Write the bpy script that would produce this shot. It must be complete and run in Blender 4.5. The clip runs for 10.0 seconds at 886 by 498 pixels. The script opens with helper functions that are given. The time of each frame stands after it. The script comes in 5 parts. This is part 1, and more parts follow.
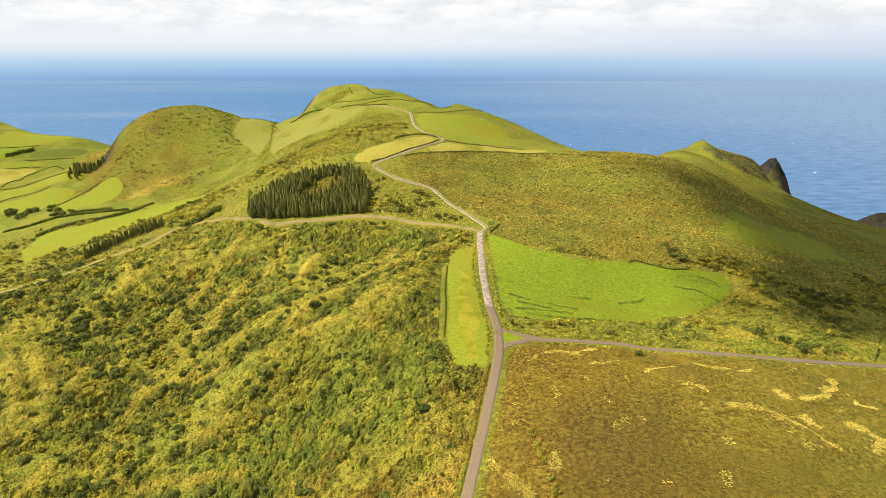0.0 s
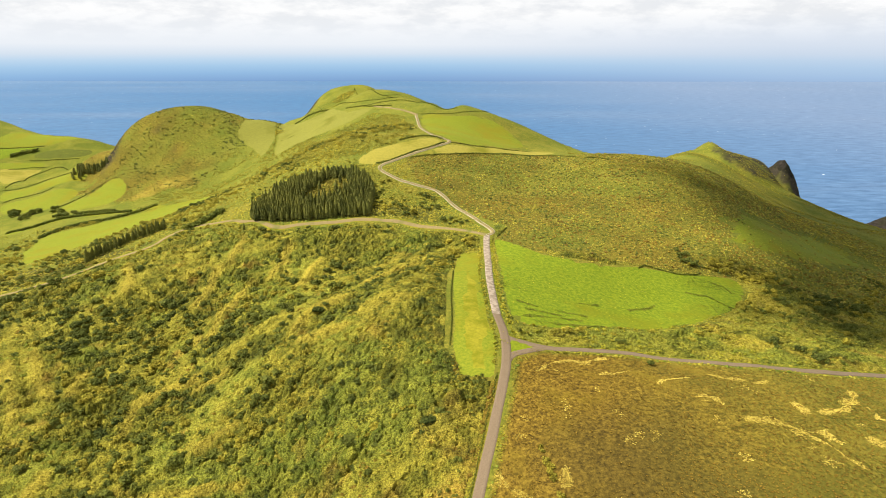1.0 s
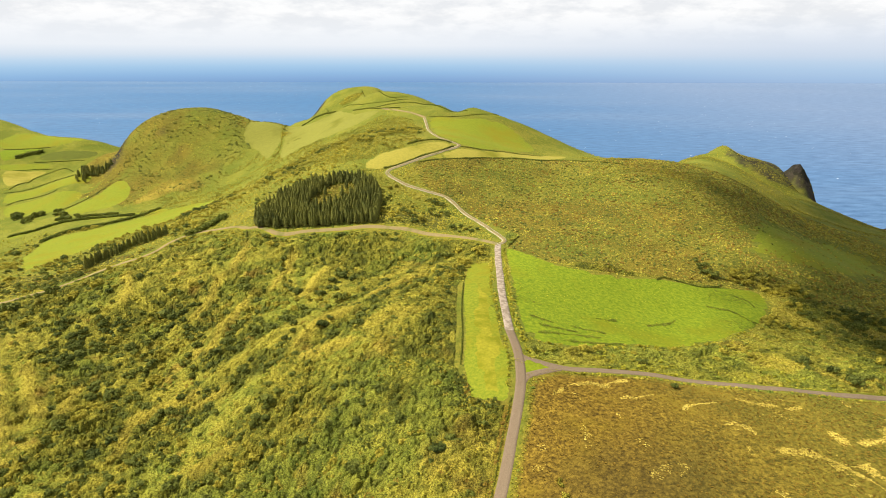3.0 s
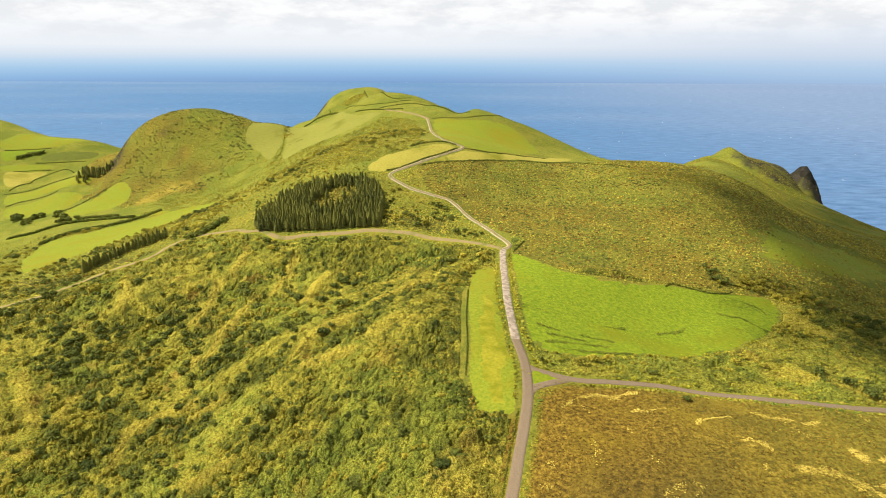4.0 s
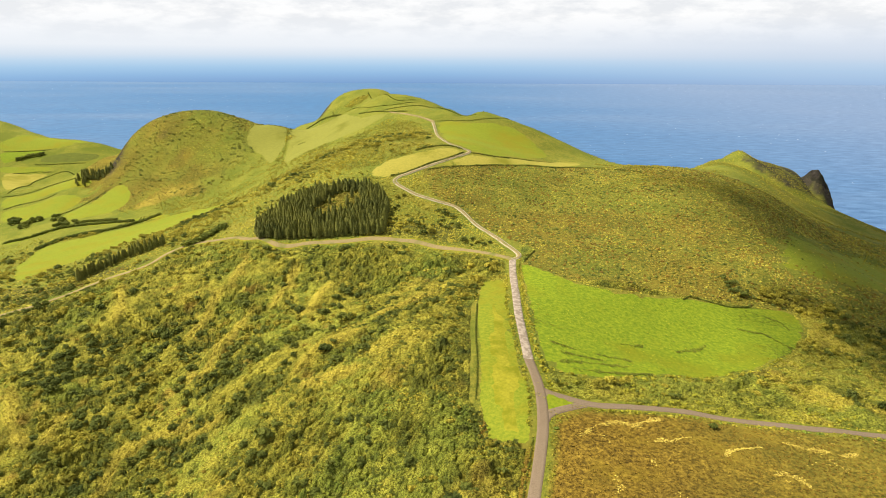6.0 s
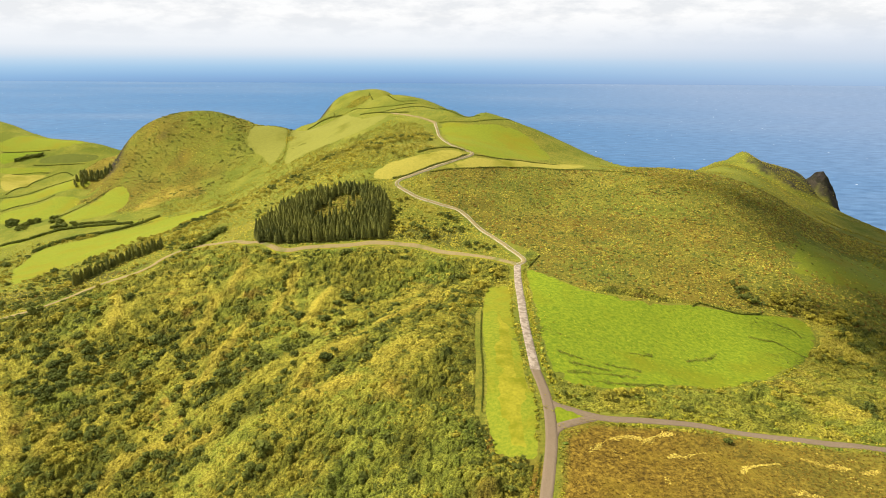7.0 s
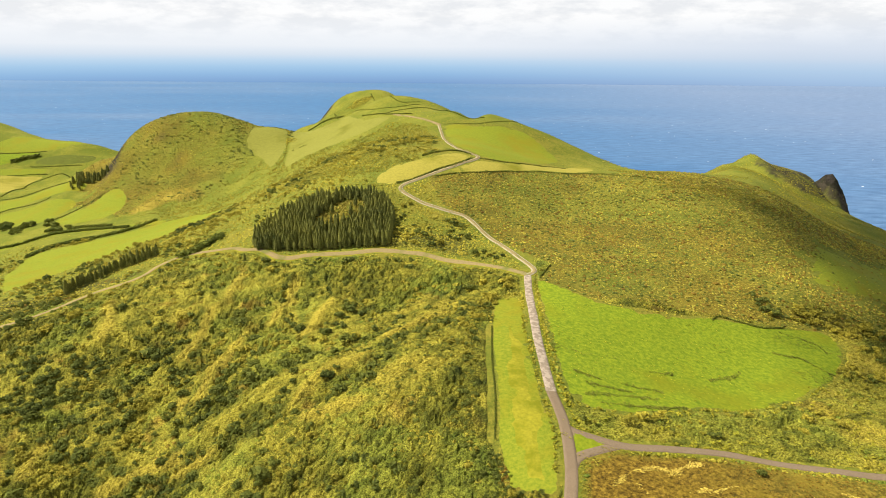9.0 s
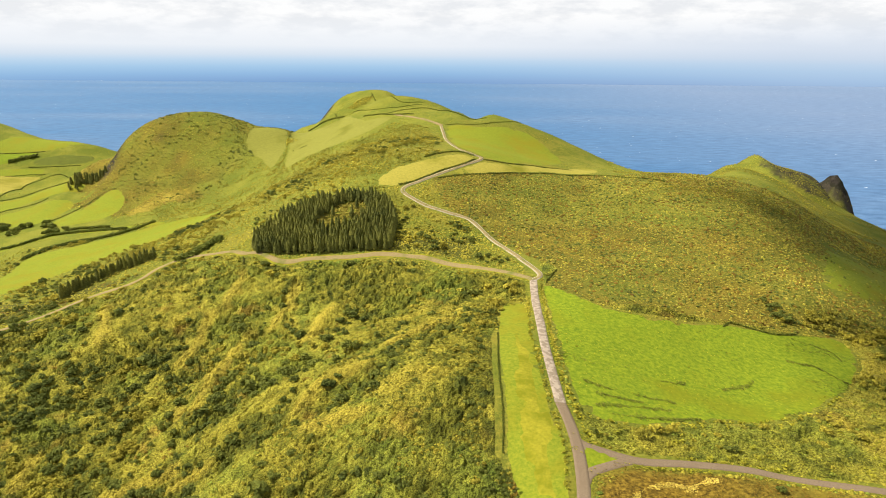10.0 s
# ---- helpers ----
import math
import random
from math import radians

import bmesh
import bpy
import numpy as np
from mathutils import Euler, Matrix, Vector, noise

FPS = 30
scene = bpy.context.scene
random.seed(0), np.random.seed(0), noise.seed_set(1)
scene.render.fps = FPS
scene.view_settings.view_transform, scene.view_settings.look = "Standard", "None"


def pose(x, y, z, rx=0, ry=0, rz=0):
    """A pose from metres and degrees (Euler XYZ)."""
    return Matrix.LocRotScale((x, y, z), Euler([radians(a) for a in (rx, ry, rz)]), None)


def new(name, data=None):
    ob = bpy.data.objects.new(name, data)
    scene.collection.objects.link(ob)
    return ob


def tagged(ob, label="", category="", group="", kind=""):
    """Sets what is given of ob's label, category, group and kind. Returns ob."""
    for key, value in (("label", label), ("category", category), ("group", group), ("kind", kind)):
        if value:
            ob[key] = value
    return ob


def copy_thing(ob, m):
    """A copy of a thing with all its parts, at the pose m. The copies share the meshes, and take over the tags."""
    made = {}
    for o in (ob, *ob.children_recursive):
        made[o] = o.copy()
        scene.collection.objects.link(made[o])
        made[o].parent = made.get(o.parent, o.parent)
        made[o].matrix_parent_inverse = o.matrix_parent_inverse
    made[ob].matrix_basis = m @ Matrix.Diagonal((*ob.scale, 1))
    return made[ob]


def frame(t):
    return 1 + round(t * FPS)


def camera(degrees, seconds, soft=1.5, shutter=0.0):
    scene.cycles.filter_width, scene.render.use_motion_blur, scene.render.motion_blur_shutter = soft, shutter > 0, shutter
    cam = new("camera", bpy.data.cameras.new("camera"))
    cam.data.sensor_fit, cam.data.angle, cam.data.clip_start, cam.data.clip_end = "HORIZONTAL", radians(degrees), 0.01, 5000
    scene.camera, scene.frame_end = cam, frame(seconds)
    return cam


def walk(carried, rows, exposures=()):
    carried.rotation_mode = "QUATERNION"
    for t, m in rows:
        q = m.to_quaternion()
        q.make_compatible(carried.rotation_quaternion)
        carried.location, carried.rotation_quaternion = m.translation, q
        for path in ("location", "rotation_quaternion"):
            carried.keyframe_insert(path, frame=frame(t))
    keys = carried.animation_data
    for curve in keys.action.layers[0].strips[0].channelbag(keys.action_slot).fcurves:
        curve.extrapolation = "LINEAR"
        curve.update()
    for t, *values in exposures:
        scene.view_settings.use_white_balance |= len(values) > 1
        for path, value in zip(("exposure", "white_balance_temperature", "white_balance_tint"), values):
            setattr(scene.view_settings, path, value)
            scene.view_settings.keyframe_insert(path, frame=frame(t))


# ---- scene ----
cam = camera(70.02, 10.0, 0.7)
# seconds, x, y, z, tilt, lean, turn
ROWS = [
    (0.0, 0.00, 0.00, 240.00, 72.438, -0.031, 0.000),
    (0.5, -0.26, 3.18, 239.98, 72.463, -0.051, 0.239),
    (1.0, -0.55, 6.38, 240.01, 72.487, -0.072, 0.456),
    (1.5, -0.87, 9.59, 240.06, 72.509, -0.093, 0.653),
    (2.0, -1.22, 12.83, 240.14, 72.529, -0.114, 0.830),
    (2.5, -1.60, 16.08, 240.25, 72.548, -0.134, 0.989),
    (3.0, -2.01, 19.35, 240.38, 72.565, -0.155, 1.130),
    (3.5, -2.45, 22.63, 240.52, 72.581, -0.176, 1.254),
    (4.0, -2.93, 25.92, 240.66, 72.595, -0.196, 1.362),
    (4.5, -3.45, 29.22, 240.81, 72.607, -0.217, 1.457),
    (5.0, -4.00, 32.54, 240.96, 72.618, -0.238, 1.537),
    (5.5, -4.59, 35.86, 241.11, 72.628, -0.258, 1.605),
    (6.0, -5.21, 39.19, 241.24, 72.635, -0.279, 1.662),
    (6.5, -5.87, 42.53, 241.35, 72.641, -0.300, 1.707),
    (7.0, -6.58, 45.88, 241.45, 72.646, -0.320, 1.744),
    (7.5, -7.32, 49.23, 241.51, 72.649, -0.341, 1.772),
    (8.0, -8.11, 52.58, 241.55, 72.650, -0.362, 1.792),
    (8.5, -8.94, 55.93, 241.55, 72.650, -0.383, 1.806),
    (9.0, -9.81, 59.29, 241.51, 72.648, -0.403, 1.815),
    (9.5, -10.73, 62.65, 241.42, 72.645, -0.424, 1.819),
    (10.0, -11.70, 66.00, 241.28, 72.640, -0.445, 1.819),
]
walk(cam, [(t, pose(x, y, z, tilt, lean, turn)) for t, x, y, z, tilt, lean, turn in ROWS])

# ---- sky, sun ----
SUN_ELEVATION, SUN_TURN = 52.0, -82.0  # degrees above the sea, and clockwise from the way ahead
scene.view_settings.exposure = 0.75
world = bpy.data.worlds.new("sky")
scene.world = world
world.use_nodes = True


def build_sky(tree):
    n, l = tree.nodes, tree.links
    n.clear()
    out, back = n.new("ShaderNodeOutputWorld"), n.new("ShaderNodeBackground")
    sky = n.new("ShaderNodeTexSky")
    sky.sky_type, sky.sun_disc = "NISHITA", False
    sky.sun_elevation, sky.sun_rotation = radians(SUN_ELEVATION), radians(SUN_TURN)
    sky.air_density, sky.dust_density, sky.ozone_density = 1.0, 1.2, 1.0
    coord, sep = n.new("ShaderNodeTexCoord"), n.new("ShaderNodeSeparateXYZ")
    l.new(coord.outputs["Generated"], sep.inputs[0])
    # clouds: noise squeezed towards the horizon, thick low down and broken higher up
    squeeze = n.new("ShaderNodeMapping")
    squeeze.inputs["Scale"].default_value = (1.0, 1.0, 3.2)
    l.new(coord.outputs["Generated"], squeeze.inputs[0])
    puffs = n.new("ShaderNodeTexNoise")
    puffs.inputs["Scale"].default_value, puffs.inputs["Detail"].default_value = 13.0, 9.0
    puffs.inputs["Roughness"].default_value = 0.62
    l.new(squeeze.outputs[0], puffs.inputs["Vector"])
    shade = n.new("ShaderNodeValToRGB")
    shade.color_ramp.elements[0].position, shade.color_ramp.elements[1].position = 0.40, 0.57
    shade.color_ramp.elements[0].color = (0.615, 0.628, 0.652, 1)
    shade.color_ramp.elements[1].color = (0.735, 0.735, 0.74, 1)
    l.new(puffs.outputs["Fac"], shade.inputs[0])
    # how far the clouds cover the blue, by height
    cover = n.new("ShaderNodeValToRGB")
    ramp = cover.color_ramp
    ramp.elements[0].position, ramp.elements[0].color = 0.0, (1, 1, 1, 1)
    ramp.elements[1].position, ramp.elements[1].color = 0.55, (0.50, 0.50, 0.50, 1)
    mid = ramp.elements.new(0.18)
    mid.color = (0.85, 0.85, 0.85, 1)
    l.new(sep.outputs["Z"], cover.inputs[0])
    blue = n.new("ShaderNodeMixRGB")
    blue.blend_type = "MULTIPLY"
    blue.inputs[0].default_value, blue.inputs[2].default_value = 1.0, (0.09, 0.09, 0.09, 1)
    l.new(sky.outputs[0], blue.inputs[1])
    mix = n.new("ShaderNodeMixRGB")
    l.new(cover.outputs[0], mix.inputs[0])
    l.new(blue.outputs[0], mix.inputs[1])
    l.new(shade.outputs[0], mix.inputs[2])
    # the far sea and the haze where it meets the sky
    far = n.new("ShaderNodeMapRange")
    far.inputs["From Min"].default_value, far.inputs["From Max"].default_value = -0.06, 0.06
    l.new(sep.outputs["Z"], far.inputs["Value"])
    band = n.new("ShaderNodeValToRGB")
    ramp = band.color_ramp
    ramp.elements[0].position, ramp.elements[0].color = 0.0, (0.150, 0.254, 0.450, 1)
    ramp.elements[1].position, ramp.elements[1].color = 0.56, (0.61, 0.64, 0.68, 1)
    for pos, col in ((0.12, (0.160, 0.275, 0.470, 1)), (0.22, (0.212, 0.358, 0.550, 1)), (0.31, (0.285, 0.435, 0.600, 1)), (0.39, (0.385, 0.505, 0.630, 1)), (0.45, (0.49, 0.56, 0.64, 1))):
        ramp.elements.new(pos).color = col
    l.new(far.outputs[0], band.inputs[0])
    above = n.new("ShaderNodeMapRange")
    above.inputs["From Min"].default_value, above.inputs["From Max"].default_value = 0.008, 0.05
    l.new(sep.outputs["Z"], above.inputs["Value"])
    join = n.new("ShaderNodeMixRGB")
    l.new(above.outputs[0], join.inputs[0])
    # thinner haze to the left, milkier to the right
    milky = n.new("ShaderNodeMapRange")
    milky.inputs["From Min"].default_value, milky.inputs["From Max"].default_value = -0.05, 0.45
    milky.inputs["To Max"].default_value = 0.45
    l.new(sep.outputs["X"], milky.inputs["Value"])
    veil = n.new("ShaderNodeMixRGB")
    veil.inputs[2].default_value = (0.37, 0.45, 0.575, 1)
    lift = n.new("ShaderNodeMapRange")
    lift.inputs["From Min"].default_value, lift.inputs["From Max"].default_value = -0.100, -0.030
    l.new(sep.outputs["Z"], lift.inputs["Value"])
    both = n.new("ShaderNodeMath")
    both.operation = "MULTIPLY"
    l.new(milky.outputs[0], both.inputs[0])
    l.new(lift.outputs[0], both.inputs[1])
    l.new(both.outputs[0], veil.inputs[0])
    l.new(band.outputs[0], veil.inputs[1])
    l.new(veil.outputs[0], join.inputs[1])
    l.new(mix.outputs[0], join.inputs[2])
    l.new(join.outputs[0], back.inputs["Color"])
    back.inputs["Strength"].default_value = 0.82
    l.new(back.outputs[0], out.inputs[0])


build_sky(world.node_tree)
sun = new("sun", bpy.data.lights.new("sun", "SUN"))
sun.data.energy, sun.data.angle, sun.data.color = 5.0, radians(0.6), (1.0, 0.94, 0.82)
sun.matrix_world = pose(0, 0, 600, 0, 0, -SUN_TURN) @ pose(0, 0, 0, -(90 - SUN_ELEVATION), 0, 0)


# ---- materials ----
def node_mat(name):
    m = bpy.data.materials.new(name)
    m.use_nodes = True
    return m, m.node_tree.nodes, m.node_tree.links, m.node_tree.nodes["Principled BSDF"]


def noise_node(n, l, scale, detail=4.0, rough=0.55, vec=None):
    tex = n.new("ShaderNodeTexNoise")
    tex.inputs["Scale"].default_value, tex.inputs["Detail"].default_value = scale, detail
    tex.inputs["Roughness"].default_value = rough
    if vec:
        l.new(vec, tex.inputs["Vector"])
    return tex.outputs["Fac"]


def ramp_node(n, l, fac, stops):
    r = n.new("ShaderNodeValToRGB")
    e = r.color_ramp.elements
    e[0].position, e[0].color = stops[0][0], (*stops[0][1], 1)
    e[1].position, e[1].color = stops[-1][0], (*stops[-1][1], 1)
    for p, c in stops[1:-1]:
        e.new(p).color = (*c, 1)
    l.new(fac, r.inputs[0])
    return r.outputs["Color"]


def mix_node(n, l, fac, a, b, blend="MIX"):
    m = n.new("ShaderNodeMixRGB")
    m.blend_type = blend
    for sock, v in ((m.inputs[0], fac), (m.inputs[1], a), (m.inputs[2], b)):
        if isinstance(v, float):
            sock.default_value = v
        elif isinstance(v, tuple):
            sock.default_value = (*v, 1)
        else:
            l.new(v, sock)
    return m.outputs[0]


def bump_node(n, l, bsdf, fac, strength, distance):
    b = n.new("ShaderNodeBump")
    b.inputs["Strength"].default_value, b.inputs["Distance"].default_value = strength, distance
    l.new(fac, b.inputs["Height"])
    l.new(b.outputs[0], bsdf.inputs["Normal"])


def two_scale(name, dark, light, patch, big, small, rough=0.95, bump=0.4, depth=0.3, patch_at=(0.52, 0.70)):
    """A surface that varies at two scales, with patches of a third colour."""
    m, n, l, b = node_mat(name)
    pos = n.new("ShaderNodeNewGeometry").outputs["Position"]
    fine = noise_node(n, l, small, 5.0, 0.65, pos)
    col = ramp_node(n, l, fine, ((0.32, dark), (0.68, light)))
    wide = noise_node(n, l, big, 4.0, 0.6, pos)
    spots = ramp_node(n, l, wide, ((patch_at[0], (0, 0, 0)), (patch_at[1], (1, 1, 1))))
    col = mix_node(n, l, spots, col, mix_node(n, l, 0.5, patch, mix_node(n, l, 1.0, col, patch, "OVERLAY")))
    l.new(col, b.inputs["Base Color"])
    b.inputs["Roughness"].default_value = rough
    b.inputs["Specular IOR Level"].default_value = 0.05
    bump_node(n, l, b, fine, bump, depth)
    return m


def leafy(name, dark, light, spread=0.5, rough=0.75, patches=0.045):
    """Foliage that changes tone in patches over the land, and a little from clump to clump."""
    m, n, l, b = node_mat(name)
    geo = n.new("ShaderNodeNewGeometry")
    info = n.new("ShaderNodeObjectInfo")
    wide = noise_node(n, l, patches, 4.0, 0.65, geo.outputs["Position"])

    def total(a, b_, factor):
        add = n.new("ShaderNodeMath")
        add.operation = "MULTIPLY_ADD"
        l.new(a, add.inputs[0])
        add.inputs[1].default_value = factor
        l.new(b_, add.inputs[2])
        return add.outputs[0]

    tone = total(geo.outputs["Random Per Island"], total(info.outputs["Random"], wide, 0.10), 0.13)
    col = ramp_node(n, l, tone, ((0.38, dark), (0.84, light)))
    fine = noise_node(n, l, 3.2, 5.0, 0.8, geo.outputs["Position"])
    col = mix_node(n, l, 1.0, col, ramp_node(n, l, fine, ((0.38, (1 - spread,) * 3), (0.62, (1 + spread,) * 3))), "MULTIPLY")
    l.new(col, b.inputs["Base Color"])
    b.inputs["Roughness"].default_value = rough
    b.inputs["Specular IOR Level"].default_value = 0.08
    bump_node(n, l, b, fine, 0.9, 0.4)
    thin, blend = n.new("ShaderNodeBsdfTranslucent"), n.new("ShaderNodeMixShader")
    blend.inputs[0].default_value = 0.22
    l.new(col, thin.inputs["Color"])
    l.new(b.outputs[0], blend.inputs[1])
    l.new(thin.outputs[0], blend.inputs[2])
    l.new(blend.outputs[0], n["Material Output"].inputs["Surface"])
    return m


def attr(n, name):
    a = n.new("ShaderNodeAttribute")
    a.attribute_name = name
    return a.outputs["Fac"]


def ground_material():
    m, n, l, b = node_mat("ground_cover")
    pos = n.new("ShaderNodeNewGeometry").outputs["Position"]
    # low values of this noise paint crevice shade into the cover colours
    fine = noise_node(n, l, 0.8, 7.0, 0.78, pos)
    mid = noise_node(n, l, 0.07, 5.0, 0.6, pos)
    wide = noise_node(n, l, 0.018, 4.0, 0.6, pos)
    grass = ramp_node(n, l, fine, ((0.38, (0.085, 0.100, 0.012)), (0.60, (0.225, 0.215, 0.026))))
    grass = mix_node(n, l, ramp_node(n, l, mid, ((0.45, (0, 0, 0)), (0.65, (0.8, 0.8, 0.8)))), grass, (0.190, 0.188, 0.028))
    grass = mix_node(n, l, ramp_node(n, l, noise_node(n, l, 0.03, 6.0, 0.7, pos), ((0.42, (0.75, 0.75, 0.75)), (0.56, (0, 0, 0)))), grass, (0.098, 0.122, 0.015))
    heath = ramp_node(n, l, fine, ((0.38, (0.070, 0.080, 0.012)), (0.50, (0.140, 0.142, 0.018)), (0.62, (0.270, 0.228, 0.030))))
    heath = mix_node(n, l, ramp_node(n, l, mid, ((0.46, (0, 0, 0)), (0.66, (0.7, 0.7, 0.7)))), heath, (0.240, 0.192, 0.028))
    heath = mix_node(n, l, ramp_node(n, l, wide, ((0.50, (0, 0, 0)), (0.62, (0.5, 0.5, 0.5)))), heath, (0.105, 0.128, 0.016))
    moor = ramp_node(n, l, fine, ((0.38, (0.050, 0.032, 0.007)), (0.50, (0.155, 0.098, 0.014)), (0.62, (0.300, 0.198, 0.027))))
    moor = mix_node(n, l, ramp_node(n, l, mid, ((0.50, (0, 0, 0)), (0.72, (0.7, 0.7, 0.7)))), moor, (0.205, 0.143, 0.014))
    moor = mix_node(n, l, ramp_node(n, l, wide, ((0.46, (0, 0, 0)), (0.56, (0.7, 0.7, 0.7)))), moor, (0.088, 0.062, 0.011))
    moor = mix_node(n, l, attr(n, "dark_moor_patch"), moor, ramp_node(n, l, fine, ((0.38, (0.045, 0.032, 0.008)), (0.62, (0.150, 0.102, 0.018)))))
    straw = ramp_node(n, l, fine, ((0.3, (0.36, 0.27, 0.035)), (0.7, (0.58, 0.45, 0.08))))
    col = mix_node(n, l, attr(n, "heath"), grass, heath)
    # shade in the gaps between plants, painted as dark ground
    gap_shade = ramp_node(n, l, fine, ((0.38, (0.034, 0.038, 0.009)), (0.62, (0.130, 0.118, 0.020))))
    col = mix_node(n, l, attr(n, "gap_shade"), col, gap_shade)
    col = mix_node(n, l, attr(n, "moor"), col, moor)
    col = mix_node(n, l, attr(n, "straw"), col, straw)
    rock = ramp_node(n, l, noise_node(n, l, 0.12, 8.0, 0.7, pos), ((0.3, (0.014, 0.012, 0.009)), (0.7, (0.062, 0.052, 0.034))))
    col = mix_node(n, l, attr(n, "rock"), col, rock)
    l.new(col, b.inputs["Base Color"])
    b.inputs["Roughness"].default_value = 0.95
    b.inputs["Specular IOR Level"].default_value = 0.04
    bump_node(n, l, b, fine, 0.8, 0.8)
    return m


def sea_material():
    m, n, l, old = node_mat("sea_water")
    b, gloss, blend = n.new("ShaderNodeBsdfDiffuse"), n.new("ShaderNodeBsdfGlossy"), n.new("ShaderNodeMixShader")
    pos = n.new("ShaderNodeNewGeometry").outputs["Position"]
    stretch = n.new("ShaderNodeMapping")
    stretch.inputs["Scale"].default_value = (0.35, 1.0, 1.0)
    stretch.inputs["Rotation"].default_value = (0, 0, radians(14))
    l.new(pos, stretch.inputs[0])
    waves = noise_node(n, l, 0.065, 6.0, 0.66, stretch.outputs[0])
    wide = noise_node(n, l, 0.0016, 3.0, 0.5, stretch.outputs[0])
    water = ramp_node(n, l, wide, ((0.32, (0.017, 0.098, 0.222)), (0.52, (0.034, 0.112, 0.230)), (0.70, (0.068, 0.136, 0.240))))
    # cloud reflection and haze on the open water to the right, painted into its colour
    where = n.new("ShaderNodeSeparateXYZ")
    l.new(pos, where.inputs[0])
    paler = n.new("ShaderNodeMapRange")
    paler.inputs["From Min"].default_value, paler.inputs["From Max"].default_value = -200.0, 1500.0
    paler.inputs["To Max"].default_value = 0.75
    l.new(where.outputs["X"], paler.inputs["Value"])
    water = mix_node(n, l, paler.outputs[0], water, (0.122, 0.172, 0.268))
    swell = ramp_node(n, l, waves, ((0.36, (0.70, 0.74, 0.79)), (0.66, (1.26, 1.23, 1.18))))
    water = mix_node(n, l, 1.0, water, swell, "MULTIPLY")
    # crests that break here and there
    cells = n.new("ShaderNodeTexVoronoi")
    cells.inputs["Scale"].default_value = 0.034
    crest = n.new("ShaderNodeMapping")
    crest.inputs["Scale"].default_value = (0.62, 1.0, 1.0)
    l.new(pos, crest.inputs[0])
    l.new(crest.outputs[0], cells.inputs["Vector"])
    spot = ramp_node(n, l, cells.outputs["Distance"], ((0.030, (1, 1, 1)), (0.066, (0, 0, 0))))
    some = ramp_node(n, l, cells.outputs["Color"], ((0.30, (0, 0, 0)), (0.36, (1, 1, 1))))
    gather = ramp_node(n, l, noise_node(n, l, 0.006, 3.0, 0.6, pos), ((0.36, (0, 0, 0)), (0.46, (1, 1, 1))))
    foam = mix_node(n, l, 1.0, mix_node(n, l, 1.0, spot, some, "MULTIPLY"), gather, "MULTIPLY")
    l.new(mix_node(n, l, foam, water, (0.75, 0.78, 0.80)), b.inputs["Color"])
    gloss.inputs["Color"].default_value = (0.86, 0.93, 1.0, 1)
    gloss.inputs["Roughness"].default_value = 0.30
    ripple = n.new("ShaderNodeBump")
    ripple.inputs["Strength"].default_value, ripple.inputs["Distance"].default_value = 0.8, 3.0
    l.new(waves, ripple.inputs["Height"])
    for shader in (b, gloss):
        l.new(ripple.outputs[0], shader.inputs["Normal"])
    facing = n.new("ShaderNodeLayerWeight")
    facing.inputs["Blend"].default_value = 0.5
    share = ramp_node(n, l, facing.outputs["Facing"], ((0.80, (0.03, 0.03, 0.03)), (0.955, (0.19, 0.19, 0.19)), (0.985, (0.52, 0.52, 0.52))))
    l.new(share, blend.inputs[0])
    l.new(b.outputs[0], blend.inputs[1])
    l.new(gloss.outputs[0], blend.inputs[2])
    n.remove(old)
    l.new(blend.outputs[0], n["Material Output"].inputs["Surface"])
    return m


def canopy_material():
    """Close scrub seen from above: olive, with dry, fresh and rusty stretches."""
    m, n, l, b = node_mat("scrub_canopy_leaves")
    pos = n.new("ShaderNodeNewGeometry").outputs["Position"]
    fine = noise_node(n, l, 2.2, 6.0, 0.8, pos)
    wide = noise_node(n, l, 0.16, 4.0, 0.6, pos)
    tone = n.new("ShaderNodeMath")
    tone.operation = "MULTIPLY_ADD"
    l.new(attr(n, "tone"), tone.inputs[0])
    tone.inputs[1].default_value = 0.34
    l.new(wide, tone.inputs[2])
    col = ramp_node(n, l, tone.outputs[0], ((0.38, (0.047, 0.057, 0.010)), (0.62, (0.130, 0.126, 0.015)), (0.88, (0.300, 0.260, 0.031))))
    col = mix_node(n, l, attr(n, "lush"), col, ramp_node(n, l, tone.outputs[0], ((0.4, (0.068, 0.092, 0.013)), (0.85, (0.230, 0.236, 0.029)))))
    col = mix_node(n, l, attr(n, "rusty"), col, ramp_node(n, l, tone.outputs[0], ((0.4, (0.085, 0.058, 0.011)), (0.85, (0.320, 0.220, 0.032)))))
    col = mix_node(n, l, attr(n, "dry"), col, ramp_node(n, l, tone.outputs[0], ((0.4, (0.165, 0.135, 0.018)), (0.85, (0.370, 0.296, 0.037)))))
    # missing shade between leaves and lit tips, painted in with the fine noise
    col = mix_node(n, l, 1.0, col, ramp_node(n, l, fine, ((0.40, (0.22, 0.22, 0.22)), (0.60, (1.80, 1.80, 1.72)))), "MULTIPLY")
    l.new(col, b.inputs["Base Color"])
    b.inputs["Roughness"].default_value = 0.85
    b.inputs["Specular IOR Level"].default_value = 0.06
    bump_node(n, l, b, fine, 1.0, 0.7)
    return m


